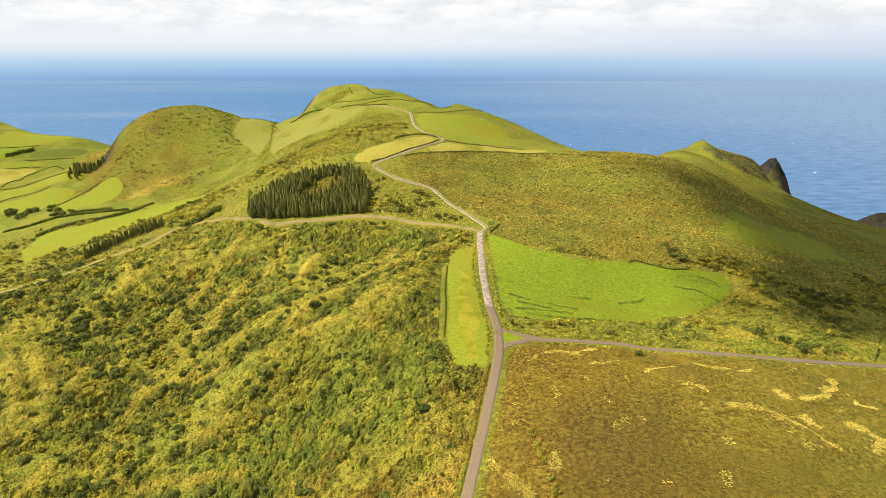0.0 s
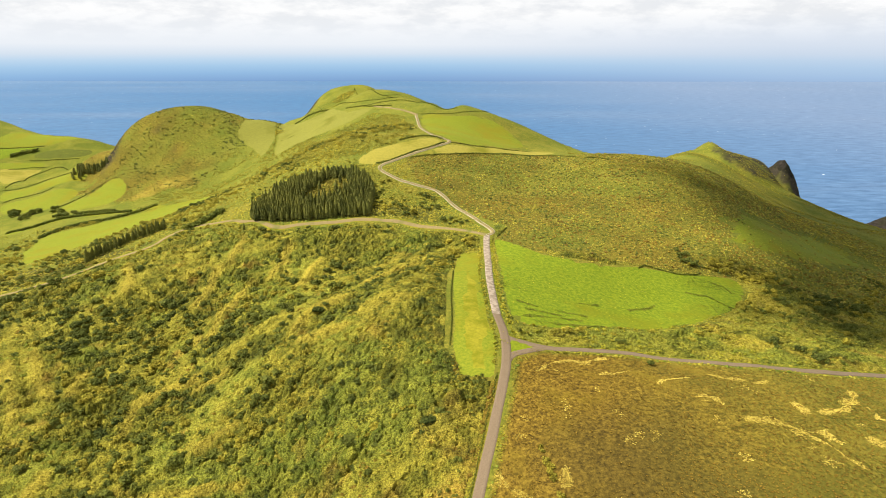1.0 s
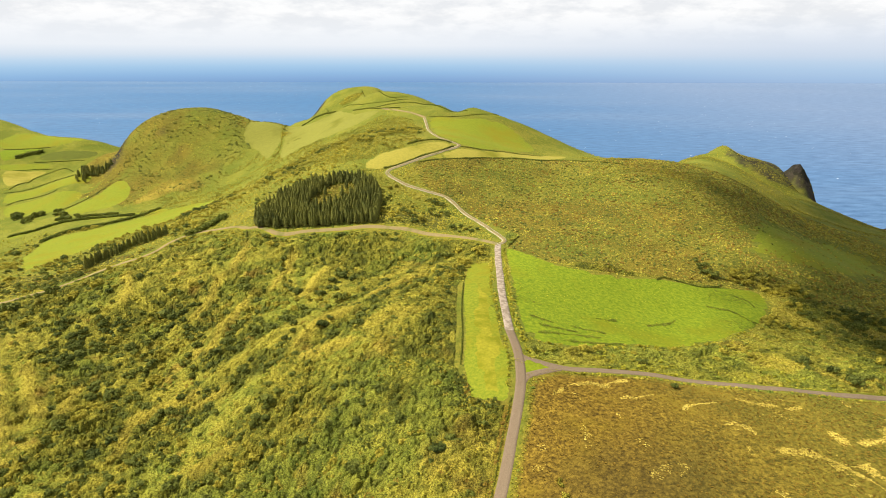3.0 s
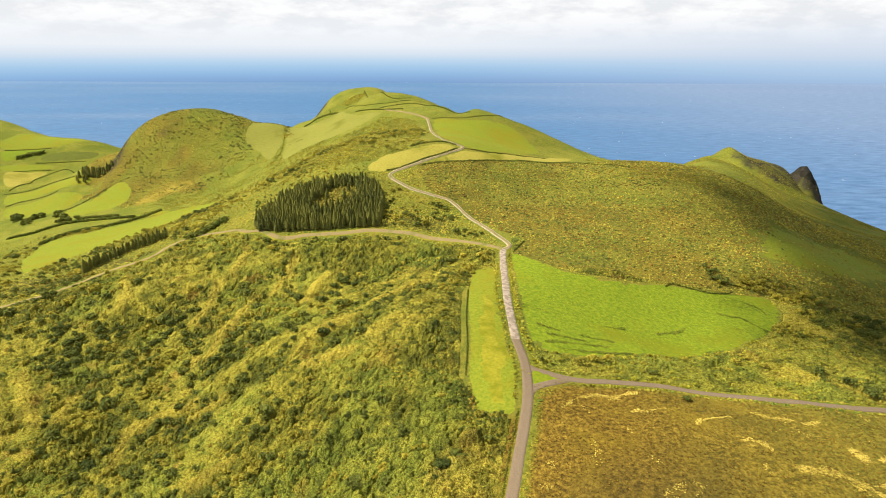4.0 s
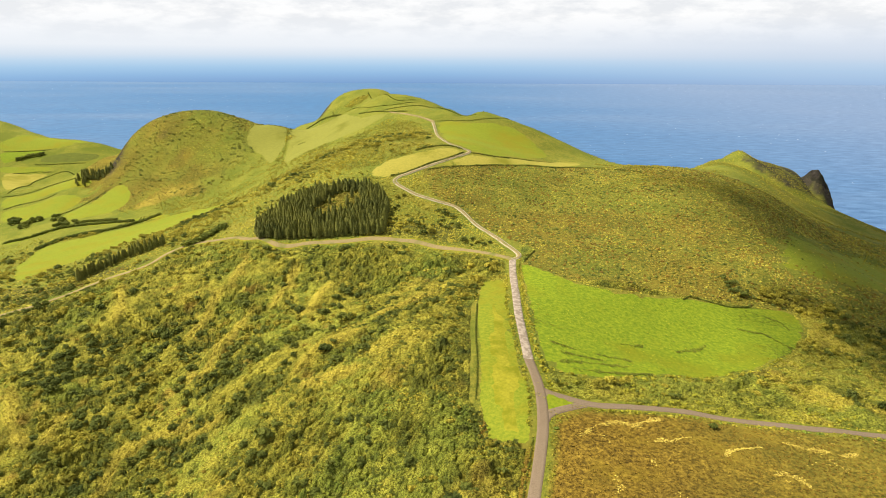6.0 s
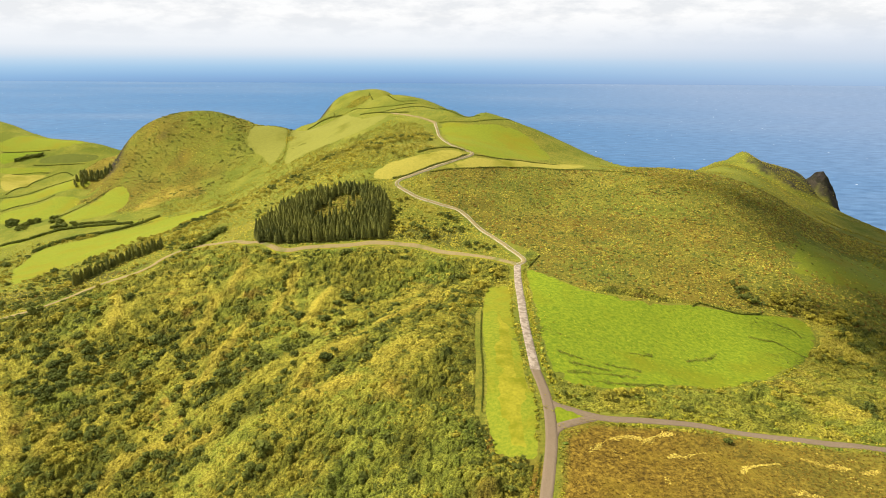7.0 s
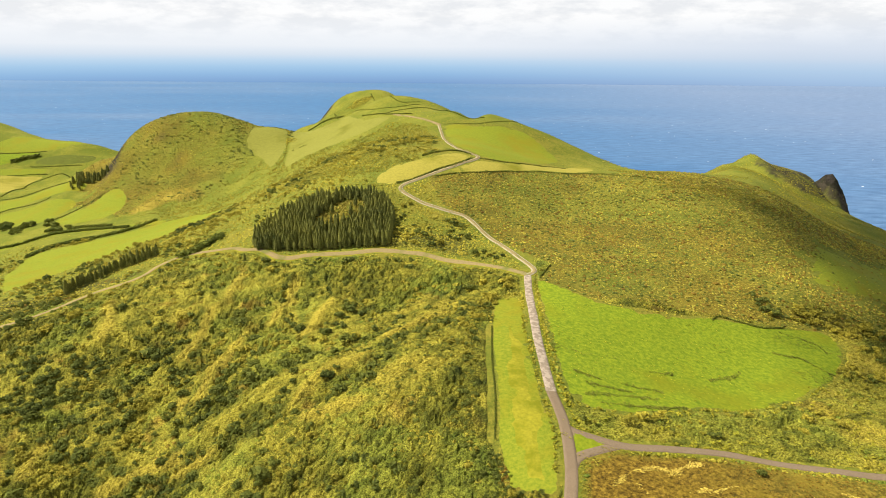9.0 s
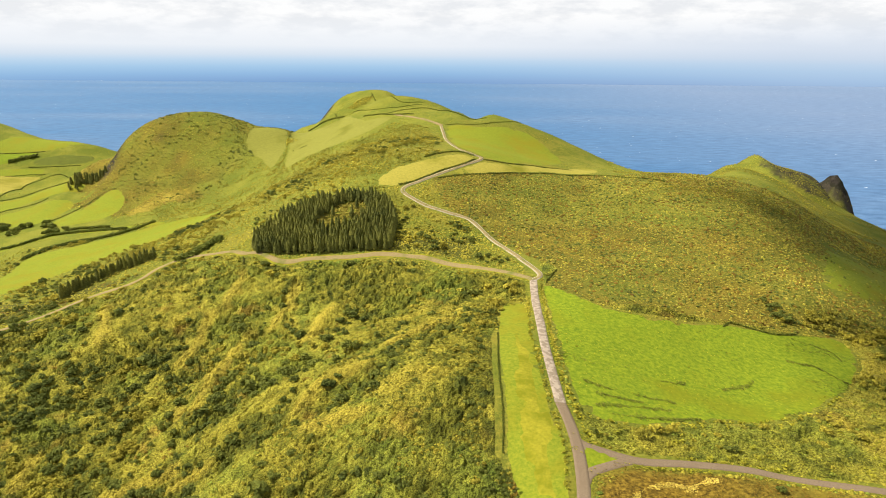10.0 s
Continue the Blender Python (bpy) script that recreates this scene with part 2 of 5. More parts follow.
GROUND, SEA, CANOPY = ground_material(), sea_material(), canopy_material()
TARMAC = two_scale("worn_tarmac", (0.128, 0.092, 0.056), (0.200, 0.147, 0.092), (0.232, 0.180, 0.118), 0.25, 3.0, 0.85, 0.2, 0.03)
PALE = two_scale("pale_patched_paving", (0.160, 0.122, 0.082), (0.245, 0.192, 0.135), (0.44, 0.38, 0.30), 0.55, 2.5, 0.7, 0.2, 0.03, (0.47, 0.55))
DIRT = two_scale("dry_earth_track", (0.175, 0.132, 0.056), (0.275, 0.205, 0.088), (0.178, 0.196, 0.051), 0.12, 2.0, 0.95, 0.3, 0.1)
MEADOW = two_scale("lush_meadow_grass", (0.086, 0.132, 0.008), (0.202, 0.238, 0.013), (0.225, 0.226, 0.016), 0.03, 0.7, 0.9, 0.6, 0.3)
PASTURE = two_scale("pasture_grass", (0.115, 0.148, 0.011), (0.212, 0.220, 0.017), (0.275, 0.235, 0.020), 0.045, 0.9, 0.9, 0.5, 0.25, (0.48, 0.70))
SADDLE = two_scale("pale_saddle_grass", (0.150, 0.150, 0.024), (0.205, 0.196, 0.033), (0.190, 0.190, 0.028), 0.03, 0.5, 0.9, 0.5, 0.25)
DRYING = two_scale("drying_field_grass", (0.172, 0.168, 0.013), (0.275, 0.242, 0.019), (0.205, 0.212, 0.017), 0.12, 0.9, 0.9, 0.5, 0.25, (0.46, 0.62))
HAY = two_scale("yellowed_hay_grass", (0.215, 0.190, 0.028), (0.300, 0.255, 0.042), (0.20, 0.20, 0.02), 0.03, 0.7, 0.9, 0.5, 0.25)

# cloud shade on one far valley field, painted as darker grass
SHADED_TURF = two_scale("cloud_shaded_grass", (0.066, 0.082, 0.014), (0.130, 0.138, 0.020), (0.105, 0.095, 0.022), 0.06, 0.8, 0.95, 0.5, 0.2)
KERB = two_scale("pale_concrete_edging", (0.240, 0.200, 0.120), (0.370, 0.315, 0.215), (0.165, 0.150, 0.075), 0.3, 3.0, 0.8, 0.2, 0.02)
ROCK = two_scale("dark_sea_cliff_rock", (0.012, 0.010, 0.008), (0.040, 0.034, 0.026), (0.05, 0.052, 0.022), 0.03, 0.2, 0.9, 0.8, 2.0)
SHRUB = leafy("dark_shrub_leaves", (0.056, 0.076, 0.017), (0.205, 0.214, 0.032))
OLIVE = leafy("olive_shrub_leaves", (0.155, 0.148, 0.020), (0.480, 0.396, 0.043))
FERN = leafy("yellow_green_fern", (0.175, 0.178, 0.023), (0.500, 0.425, 0.050))
HEATHER = leafy("brown_heather", (0.120, 0.077, 0.013), (0.335, 0.215, 0.030))
TUSSOCK = leafy("ochre_tussock", (0.170, 0.146, 0.024), (0.450, 0.365, 0.050), patches=0.07)
SWARD = leafy("meadow_tussock_grass", (0.165, 0.178, 0.016), (0.450, 0.400, 0.034))
LUSH_LEAVES = leafy("fresh_green_herbs", (0.110, 0.150, 0.020), (0.300, 0.335, 0.042))
DRY_GRASS = leafy("dry_spur_grass", (0.330, 0.275, 0.036), (0.700, 0.550, 0.072))
STRAW = leafy("bleached_straw_grass", (0.500, 0.375, 0.060), (0.900, 0.700, 0.140))
NEEDLES = leafy("dark_conifer_needles", (0.072, 0.084, 0.020), (0.225, 0.216, 0.040))
HEDGE = leafy("hedge_leaves", (0.075, 0.098, 0.015), (0.185, 0.195, 0.027))
BARK = two_scale("conifer_bark", (0.05, 0.035, 0.02), (0.12, 0.085, 0.05), (0.09, 0.08, 0.05), 1.0, 6.0)

# ---- relief ----
# heights of the control lines across the land, each from the left to the right edge of a fan
LINES = []


def line(*heights):
    LINES.append(heights)


line(107, 110, 113, 116, 119, 122, 124, 127, 129, 130, 131, 132, 132, 132, 132, 131, 131, 130, 130)
line(84, 91, 97, 104, 110, 116, 121, 125, 129, 131, 133, 134, 133, 132, 131, 129, 126, 123, 120)
line(65, 75, 84, 94, 103, 111, 118, 125, 130, 133, 135, 136, 135, 134, 131, 128, 124, 120, 116)
line(54, 65, 75, 86, 96, 106, 115, 123, 130, 135, 138, 138, 137, 135, 132, 129, 125, 121, 117)
line(51, 60, 69, 79, 89, 100, 109, 118, 125, 131, 136, 138, 138, 136, 133, 130, 126, 122, 118)
line(55, 62, 69, 77, 85, 93, 99, 105, 113, 124, 133, 137, 139, 137, 133, 129, 125, 121, 117)
line(65, 71, 76, 82, 87, 92, 95, 95, 104, 129, 140, 139, 140, 135, 130, 125, 121, 117, 114)
line(78, 83, 88, 92, 95, 98, 101, 113, 126, 143, 140, 139, 140, 133, 126, 120, 116, 113, 111)
line(88, 93, 98, 104, 110, 108, 100, 123, 141, 153, 139, 127, 127, 123, 117, 114, 113, 111, 109)
line(93, 97, 102, 109, 118, 126, 124, 121, 122, 141, 151, 139, 129, 115, 106, 107, 109, 108, 105)
line(94, 97, 100, 104, 109, 121, 137, 140, 146, 150, 152, 146, 144, 127, 103, 98, 100, 100, 98)
line(93, 93, 94, 97, 101, 114, 137, 154, 171, 163, 145, 156, 153, 119, 93, 89, 90, 89, 87)
line(91, 89, 87, 89, 97, 110, 129, 155, 181, 181, 161, 172, 158, 116, 94, 85, 82, 79, 75)
line(92, 87, 82, 82, 94, 103, 116, 152, 185, 181, 155, 163, 157, 115, 96, 82, 74, 67, 62)
line(95, 88, 80, 78, 94, 99, 107, 151, 175, 178, 158, 146, 149, 101, 85, 73, 63, 54, 46)
line(103, 94, 85, 80, 92, 101, 115, 148, 182, 208, 186, 128, 153, 95, 76, 62, 49, 38, 28)
line(115, 105, 95, 91, 94, 127, 155, 142, 197, 181, 109, 78, 153, 111, 74, 46, 29, 17, 7)
line(128, 117, 105, 95, 94, 184, 201, 138, 223, 190, 55, 56, 166, 123, 56, 13, 1, -8, -17)
line(142, 129, 112, 87, 69, 154, 167, 130, 192, 117, -1, 16, 136, 111, 15, -18, -24, -32, -40)
line(157, 144, 126, 97, 83, 103, 95, 149, 215, 68, -38, -8, 141, 140, 26, -26, -41, -52, -62)
line(169, 159, 145, 117, 132, 111, 56, 175, 232, 29, -65, -30, 107, 103, 4, -44, -60, -72, -82)
line(174, 168, 161, 135, 105, 63, 0, 138, 211, 5, -83, -52, 58, 57, -16, -59, -77, -90, -101)
line(167, 161, 157, 137, 73, 18, -35, 84, 158, -15, -96, -68, 28, 28, -29, -72, -93, -108, -119)
line(143, 133, 120, 88, 35, -9, -53, 54, 120, -29, -106, -80, 6, 7, -44, -86, -109, -124, -136)
line(109, 91, 61, 12, -8, -28, -61, 45, 107, -36, -114, -92, -13, -12, -60, -101, -125, -141, -153)
RELIEF = np.array(LINES, float)
FAN, FIRST_LINE, LINE_STEP, FIRST_WAY, WAY_STEP = 160.0, -160.0, 52.0, -0.9, 0.1


def spline(s, count):
    s = np.clip(s, 0.0, count - 1 - 1e-6)
    k = np.floor(s).astype(int)
    t = s - k
    weights = np.stack([(1 - t) ** 3, 3 * t**3 - 6 * t**2 + 4, -3 * t**3 + 3 * t**2 + 3 * t + 1, t**3], -1) / 6
    return np.clip(np.stack([k - 1, k, k + 1, k + 2], -1), 0, count - 1), weights


def lattice(x, y, seed):
    """Smooth value noise between -1 and 1."""
    ix, iy = np.floor(x).astype(np.int64), np.floor(y).astype(np.int64)
    fx, fy = x - ix, y - iy
    fx, fy = fx * fx * (3 - 2 * fx), fy * fy * (3 - 2 * fy)

    def corner(a, b):
        h = (a * 374761393 + b * 668265263 + seed * 974634777) & 0x7FFFFFFF
        h = ((h ^ (h >> 13)) * 1274126177) & 0x7FFFFFFF
        return ((h ^ (h >> 16)) & 0xFFFF) / 32767.5 - 1

    low = corner(ix, iy) * (1 - fx) + corner(ix + 1, iy) * fx
    high = corner(ix, iy + 1) * (1 - fx) + corner(ix + 1, iy + 1) * fx
    return low * (1 - fy) + high * fy


def fbm(x, y, size, seed, octaves=3):
    total, gain = 0.0, 1.0
    for o in range(octaves):
        total = total + gain * lattice(x / size * 2**o, y / size * 2**o, seed + o)
        gain *= 0.5
    return total


# small summits and crags on the skyline: place, rise, half-widths
CRAGS = [(338, 832, 3, 5, 15), (365, 832, -8, 11, 25), (421, 834, -11, 5, 30), (437, 830, 12, 6, 14), (446, 836, 15, 8, 18), (459, 826, -5, 9, 30), (296, 735, -15, 24, 30), (17, 652, 4, 9, 15),
         (-660, 960, 8, 60, 60), (-505, 888, 7, 45, 45), (-385, 732, -12, 12, 60), (-204, 740, 5, 12, 30), (-194, 873, -13, 13, 40), (-110, 868, 3, 16, 30), (-90, 800, 7, 18, 40), (-84, 872, 8, 18, 30),
         (-2, 624, -6, 7, 18), (350, 810, -6, 9, 25), (386, 830, -7, 14, 25), (316, 825, -5, 8, 30), (451, 817, 8, 3, 9), (336, 712, -24, 35, 28)]


def height(x, y):
    x, y = np.asarray(x, float), np.asarray(y, float)
    iu, bu = spline((x / np.maximum(y + FAN, 60) - FIRST_WAY) / WAY_STEP, RELIEF.shape[1])
    iv, bv = spline((y - FIRST_LINE) / LINE_STEP, RELIEF.shape[0])
    z = (RELIEF[iv[..., :, None], iu[..., None, :]] * bv[..., :, None] * bu[..., None, :]).sum((-1, -2))
    for px, py, rise, wx, wy in CRAGS:
        z = z + rise * np.exp(-(((x - px) / wx) ** 2 + ((y - py) / wy) ** 2) / 2)
    return z + GULLIES(x, y)


# narrow spurs with dry grass on their backs, running down the shrubby slope
SPURS_HIGH = [[(-174, 330), (-164, 310), (-161, 300)], [(-117, 352), (-116, 326), (-123, 320), (-120, 301), (-123, 290)], [(-89, 344), (-88, 323), (-92, 310)],
              [(-67, 323), (-71, 305), (-74, 298)], [(-100, 309), (-103, 291), (-106, 280), (-107, 261)], [(-43, 262), (-58, 254), (-65, 245)],
              [(-41, 234), (-58, 235)], [(-16, 292), (-27, 286), (-37, 277)]]
SPURS_LOW = [[(-104, 236), (-115, 232), (-123, 228), (-122, 218), (-122, 207)], [(-182, 256), (-171, 240), (-161, 230)], [(-155, 246), (-153, 230)],
             [(-189, 249), (-177, 232), (-168, 217)], [(-138, 189), (-140, 181), (-143, 172)], [(-67, 175), (-86, 175), (-103, 177)], [(-77, 200), (-87, 193)],
             [(-90, 234), (-100, 229)]]


def off_spur(x, y):
    """The distance from the nearest spur."""
    return np.minimum.reduce([near_line(x, y, s) for s in SPURS_HIGH + SPURS_LOW])


def GULLIES(x, y):
    far = np.clip((np.hypot(x, y) - 250) / 500, 0, 1)
    side = slope_side(x, y)
    slope = np.clip((side - 14) / 30, 0, 1) * np.clip((365 - y) / 30, 0, 1) * np.clip((near_line(x, y, TRACK) - 4) / 14, 0, 1)
    return fbm(x, y, 16.0, 3, 2) * 0.35 + fbm(x, y, 45.0, 9, 2) * 0.9 * far + (0.4 - streaks(x, y)) * 2.4 * slope + 1.9 * np.exp(-((off_spur(x, y) / 3.2) ** 2)) * slope


def slope_side(x, y):
    """How far a place lies left of the ridge road."""
    road = np.array(MAIN_ROAD)
    return np.interp(y, road[:, 1], road[:, 0]) - x


def streaks(x, y):
    """Clumps and gullies drawn out along the fall of the slope."""
    a, b = x * 0.80 + y * 0.60, -x * 0.60 + y * 0.80
    return fbm(a / 2.2, b, 12.0, 61, 3)


def mesh_object(name, verts, faces, material, parent=None, smooth=True):
    """Quads or triangles, given as arrays, as one object."""
    me = bpy.data.meshes.new(name)
    verts, faces = np.asarray(verts, np.float32), np.asarray(faces, np.int32)
    k = faces.shape[1]
    me.vertices.add(len(verts))
    me.vertices.foreach_set("co", verts.ravel())
    me.loops.add(faces.size)
    me.loops.foreach_set("vertex_index", faces.ravel())
    me.polygons.add(len(faces))
    me.polygons.foreach_set("loop_start", np.arange(len(faces), dtype=np.int32) * k)
    me.update(calc_edges=True)
    me.polygons.foreach_set("use_smooth", np.full(len(faces), smooth))
    me.materials.append(material)
    ob = new(name, me)
    ob.parent = parent
    return ob


def curve(points, step=2.0, closed=False):
    """A smooth line through the points, with even steps."""
    p = np.array(points, float)
    ext = np.vstack([p[-1:], p, p[:2]]) if closed else np.vstack([2 * p[0] - p[1], p, 2 * p[-1] - p[-2]])
    out = []
    for a, b, c, d in zip(ext[:-3], ext[1:-2], ext[2:-1], ext[3:]):
        k = max(2, int(np.hypot(*(c - b)) / step) + 1)
        t = np.linspace(0, 1, k, endpoint=False)[:, None]
        out.append(0.5 * (2 * b + (c - a) * t + (2 * a - 5 * b + 4 * c - d) * t**2 + (3 * b - a - 3 * c + d) * t**3))
    out = np.vstack(out if closed else out + [p[-1:]])
    return out


def inside(x, y, ring):
    """Which of the points lie inside the ring."""
    hit = np.zeros(np.shape(x), bool)
    r = np.asarray(ring)
    for (x0, y0), (x1, y1) in zip(r, np.roll(r, -1, 0)):
        if y0 != y1:
            hit ^= ((y0 > y) != (y1 > y)) & (x < (x1 - x0) * (y - y0) / (y1 - y0) + x0)
    return hit


def near_line(x, y, points):
    """The distance of each point from a line."""
    best = np.full(np.shape(x), 1e9)
    p = np.asarray(points, float)
    for a, b in zip(p[:-1], p[1:]):
        d = b - a
        t = np.clip(((x - a[0]) * d[0] + (y - a[1]) * d[1]) / max(d @ d, 1e-9), 0, 1)
        best = np.minimum(best, np.hypot(x - a[0] - t * d[0], y - a[1] - t * d[1]))
    return best


def ribbon(name, points, width, material, lift=0.16, wobble=0.15, label="", category="road", seed=1):
    """A road or track laid on the land, with a thin shoulder that goes into the ground."""
    c = curve(points, 1.5)
    d = np.gradient(c, axis=0)
    d /= np.maximum(np.hypot(d[:, 0], d[:, 1]), 1e-6)[:, None]
    side = np.stack([d[:, 1], -d[:, 0]], 1)
    k = np.arange(len(c))
    verts = []
    for f, drop in ((-0.56, 0.4), (-0.5, 0), (-0.25, 0), (0, 0), (0.25, 0), (0.5, 0), (0.56, 0.4)):
        w = width * (1 + wobble * fbm(k * 1.5, k * 0 + f * 40, 9.0, seed, 2) * (abs(f) >= 0.5))
        q = c + side * (f * w)[:, None] if np.ndim(w) else c + side * f * w
        verts.append(np.column_stack([q, height(q[:, 0], q[:, 1]) + lift - drop]))
    n = len(verts)
    verts = np.stack(verts, 1).reshape(-1, 3)
    i = np.arange(len(c) - 1)[:, None] * n + np.arange(n - 1)[None, :]
    i = i.ravel()
    faces = np.column_stack([i, i + 1, i + n + 1, i + n])
    return tagged(mesh_object(name, verts, faces, material), label, category, "", "structure")


def patch(name, ring, material, lift=0.10, cell=4.0, fray=0.8, label="", category="field", seed=5):
    """A field laid on the land, with an uneven edge."""
    from mathutils.geometry import delaunay_2d_cdt
    edge = curve(ring, cell * 0.6, True)
    mid = edge.mean(0)
    away = edge - mid
    away /= np.hypot(away[:, 0], away[:, 1])[:, None]
    edge = edge + away * (fray * fbm(edge[:, 0], edge[:, 1], 6.0, seed, 2))[:, None]
    lo, hi = edge.min(0), edge.max(0)
    gx, gy = np.meshgrid(np.arange(lo[0], hi[0], cell), np.arange(lo[1], hi[1], cell))
    gx, gy = gx.ravel() + 0.3 * cell * lattice(gx.ravel(), gy.ravel(), 8), gy.ravel() + 0.3 * cell * lattice(gx.ravel(), gy.ravel(), 9)
    keep = inside(gx, gy, edge)
    keep[keep] = near_line(gx[keep], gy[keep], np.vstack([edge, edge[:1]])) > cell * 0.35
    pts = np.vstack([edge, np.column_stack([gx[keep], gy[keep]])])
    k = len(edge)
    vs, _, fs, _, _, _ = delaunay_2d_cdt([Vector(p) for p in pts], [(i, (i + 1) % k) for i in range(k)], [], 1, 1e-4)
    xy = np.array([(v.x, v.y) for v in vs])
    rim = near_line(xy[:, 0], xy[:, 1], np.vstack([edge, edge[:1]])) < 0.01
    verts = np.column_stack([xy, height(xy[:, 0], xy[:, 1]) + np.where(rim, -0.05, lift)])
    return tagged(mesh_object(name, verts, [tuple(f) for f in fs if len(f) == 3], material), label, category, "", "structure")


# ---- plan ----
MAIN_ROAD = [(-38, -155), (-22, -60), (-9, 30), (-1, 95), (6, 135), (12.8, 164.5), (14.4, 172.3), (16.8, 183.1), (18.8, 194.2), (19.7, 201.3), (20.2, 211), (19.7, 220.6), (18.3, 230.4), (17.9, 244.1), (17.7, 263.5), (18.4, 288.9), (19.2, 312.8), (20, 324.6)]
UPPER_ROAD = [(20.2, 324.7), (23.3, 328.4), (22.2, 335.3), (16.1, 348.2), (10.3, 359.1), (3.3, 370.5), (-2.4, 381.3), (-7.5, 388.9), (-12.6, 391.6), (-21.2, 394.9), (-30.1, 399.7), (-38.3, 406.1), (-43.1, 411.1), (-45, 415.9), (-42.2, 420.8), (-35.4, 426.2), (-23.2, 438.1), (-12.4, 451.7), (-3.8, 463), (0.7, 472.5), (-6, 478), (-15.4, 489.9), (-21.6, 516.5), (-26.7, 564.8), (-29.3, 585.3)]
FAR_ROAD = [(-28.4, 585.5), (-35.4, 594.6), (-45.2, 608.1), (-58.8, 628.5), (-74.6, 654.2)]
RIGHT_ROAD = [(20, 214.1), (22.7, 212.1), (27.3, 210.5), (33, 208.7), (38.8, 208), (50.8, 208.7), (64.8, 208), (82, 204.3), (99.5, 200.6), (122.9, 200.6), (143.4, 205), (164.5, 210), (200, 215), (280, 222)]
LINK_ROAD = [(19.4, 198), (21.8, 202.1), (26.5, 204.8), (33.1, 207.8)]
TRACK = [(-330, 310), (-285, 315), (-237.2, 317.9), (-227.9, 319.9), (-217.8, 325.3), (-209.3, 331.7), (-201.9, 340.9), (-192.8, 351), (-181.7, 355.2), (-173.6, 362.7), (-169.3, 372.5), (-161.3, 378.2), (-151.3, 378.9), (-140.7, 378), (-130.2, 376.9), (-122.4, 373), (-115, 371.5), (-107.1, 366), (-97.9, 361.4), (-86.7, 361.9), (-73.7, 360.7), (-60.8, 360.1), (-51.3, 360), (-38.4, 357.1), (-25.5, 353.1), (-12.9, 346.7), (-0.7, 340.8), (9.7, 335), (16.8, 328.7), (19.9, 324.8)]
TRIANGLE = [(21.5, 212.4), (32, 208.3), (26.7, 206), (22, 204.2)]
MEADOW_RING = [(23.4, 318), (32, 313), (42, 303), (52, 298), (63, 296.5), (81, 299), (94, 302), (108, 303), (123, 304.5), (143, 308), (147, 300), (141, 288), (127, 270), (112, 256), (98, 246), (84, 240), (63, 234), (49, 228.5), (40, 225.5), (31, 224), (25.6, 227), (22.8, 236), (22.2, 262), (22.6, 285)]
STRIP_RING = [(14, 303), (5, 301), (2, 273), (1, 246), (1.5, 224), (1, 209), (3, 197), (4, 192), (9, 190), (15, 188.5), (16.4, 199), (17.2, 209), (16.6, 219), (15, 231), (14.4, 248), (14.6, 272), (15.2, 290)]
FIELD_A = [(-61.7, 425), (-55.4, 442.2), (-43, 451.2), (-28.2, 461.8), (-14.9, 474.4), (-4.5, 470.4), (-6.7, 459.7), (-23.3, 440.8), (-37.3, 426.9), (-45.8, 420.6), (-53, 420.7)]
FIELD_B = [(-25.7, 431.5), (-14.1, 445.1), (0.1, 464.7), (13, 470.2), (40.8, 492.4), (84, 534.8), (78.4, 498.4), (39.3, 472.4), (10.7, 452), (-12, 437.5)]
FIELD_C = [(-24.3, 582.9), (-1.1, 584.5), (21, 589.8), (40.8, 588.6), (56.8, 571.9), (63.2, 541.1), (41.6, 502.1), (15.2, 475.6), (0.7, 476), (-6.1, 484.2), (-15.7, 500.3), (-22.4, 552.1)]
FIELD_D = [(-190, 726), (-188, 770), (-182, 811), (-140, 735), (-105, 670), (-75, 647), (-92, 620), (-117, 615), (-147, 619), (-163, 604), (-172, 630), (-177, 665), (-184, 695)]
FIELD_E = [(-226, 716), (-206, 728), (-193, 722), (-186, 690), (-181, 668), (-183, 627), (-198, 648), (-221, 677)]
FIELD_F = [(-305, 433.9), (-315.5, 460.4), (-325.2, 490.3), (-317.3, 505.3), (-300.7, 511.2), (-279.2, 527.3), (-260, 551.7), (-230.2, 558.5), (-191.1, 530.7), (-193.6, 526.5), (-200.9, 490.9), (-204.2, 457.7), (-215.4, 447.9), (-233.1, 444.8), (-246.2, 436.9), (-257.5, 427.5), (-264.3, 412.5), (-273.8, 405.1), (-277.4, 397.1)]
FIELD_G = [(-379, 605), (-364, 633), (-351, 652), (-337, 650), (-323, 629), (-320, 610), (-331, 592), (-362, 584)]
WINDBREAK = [(-214, 357.9), (-211.5, 367.3), (-205.9, 374.7), (-201.7, 385.7), (-195.1, 390.2), (-186.5, 391.3), (-180.1, 392.1)]
CLUMP = [(-405, 690), (-411, 701), (-400, 700), (-388, 698), (-378, 696)]
WOOD_FRONT = [(-120, 374), (-105, 368), (-83, 365), (-59, 363), (-46, 363)]
WOOD_BACK = [(-121, 384), (-116, 398), (-107, 409), (-93, 414), (-72, 411), (-60, 406), (-49, 396), (-45, 380)]
HEDGE_BROW = [(-47.6, 421.1), (-38.6, 425.8), (-28.2, 435.9), (-18.8, 446.8), (-10.3, 456.3), (-3.7, 466.6)]
HEDGE_LONG = [(-25.9, 430.2), (-13, 437.4), (1, 445.2), (21.8, 458.1), (44, 471.5), (78.2, 484.3), (98, 474.8), (115.8, 461.7)]
HEDGE_GREEN = [(2.3, 469.5), (13.8, 472.9), (29.7, 481.5), (47.2, 496.8), (65.1, 508.3)]
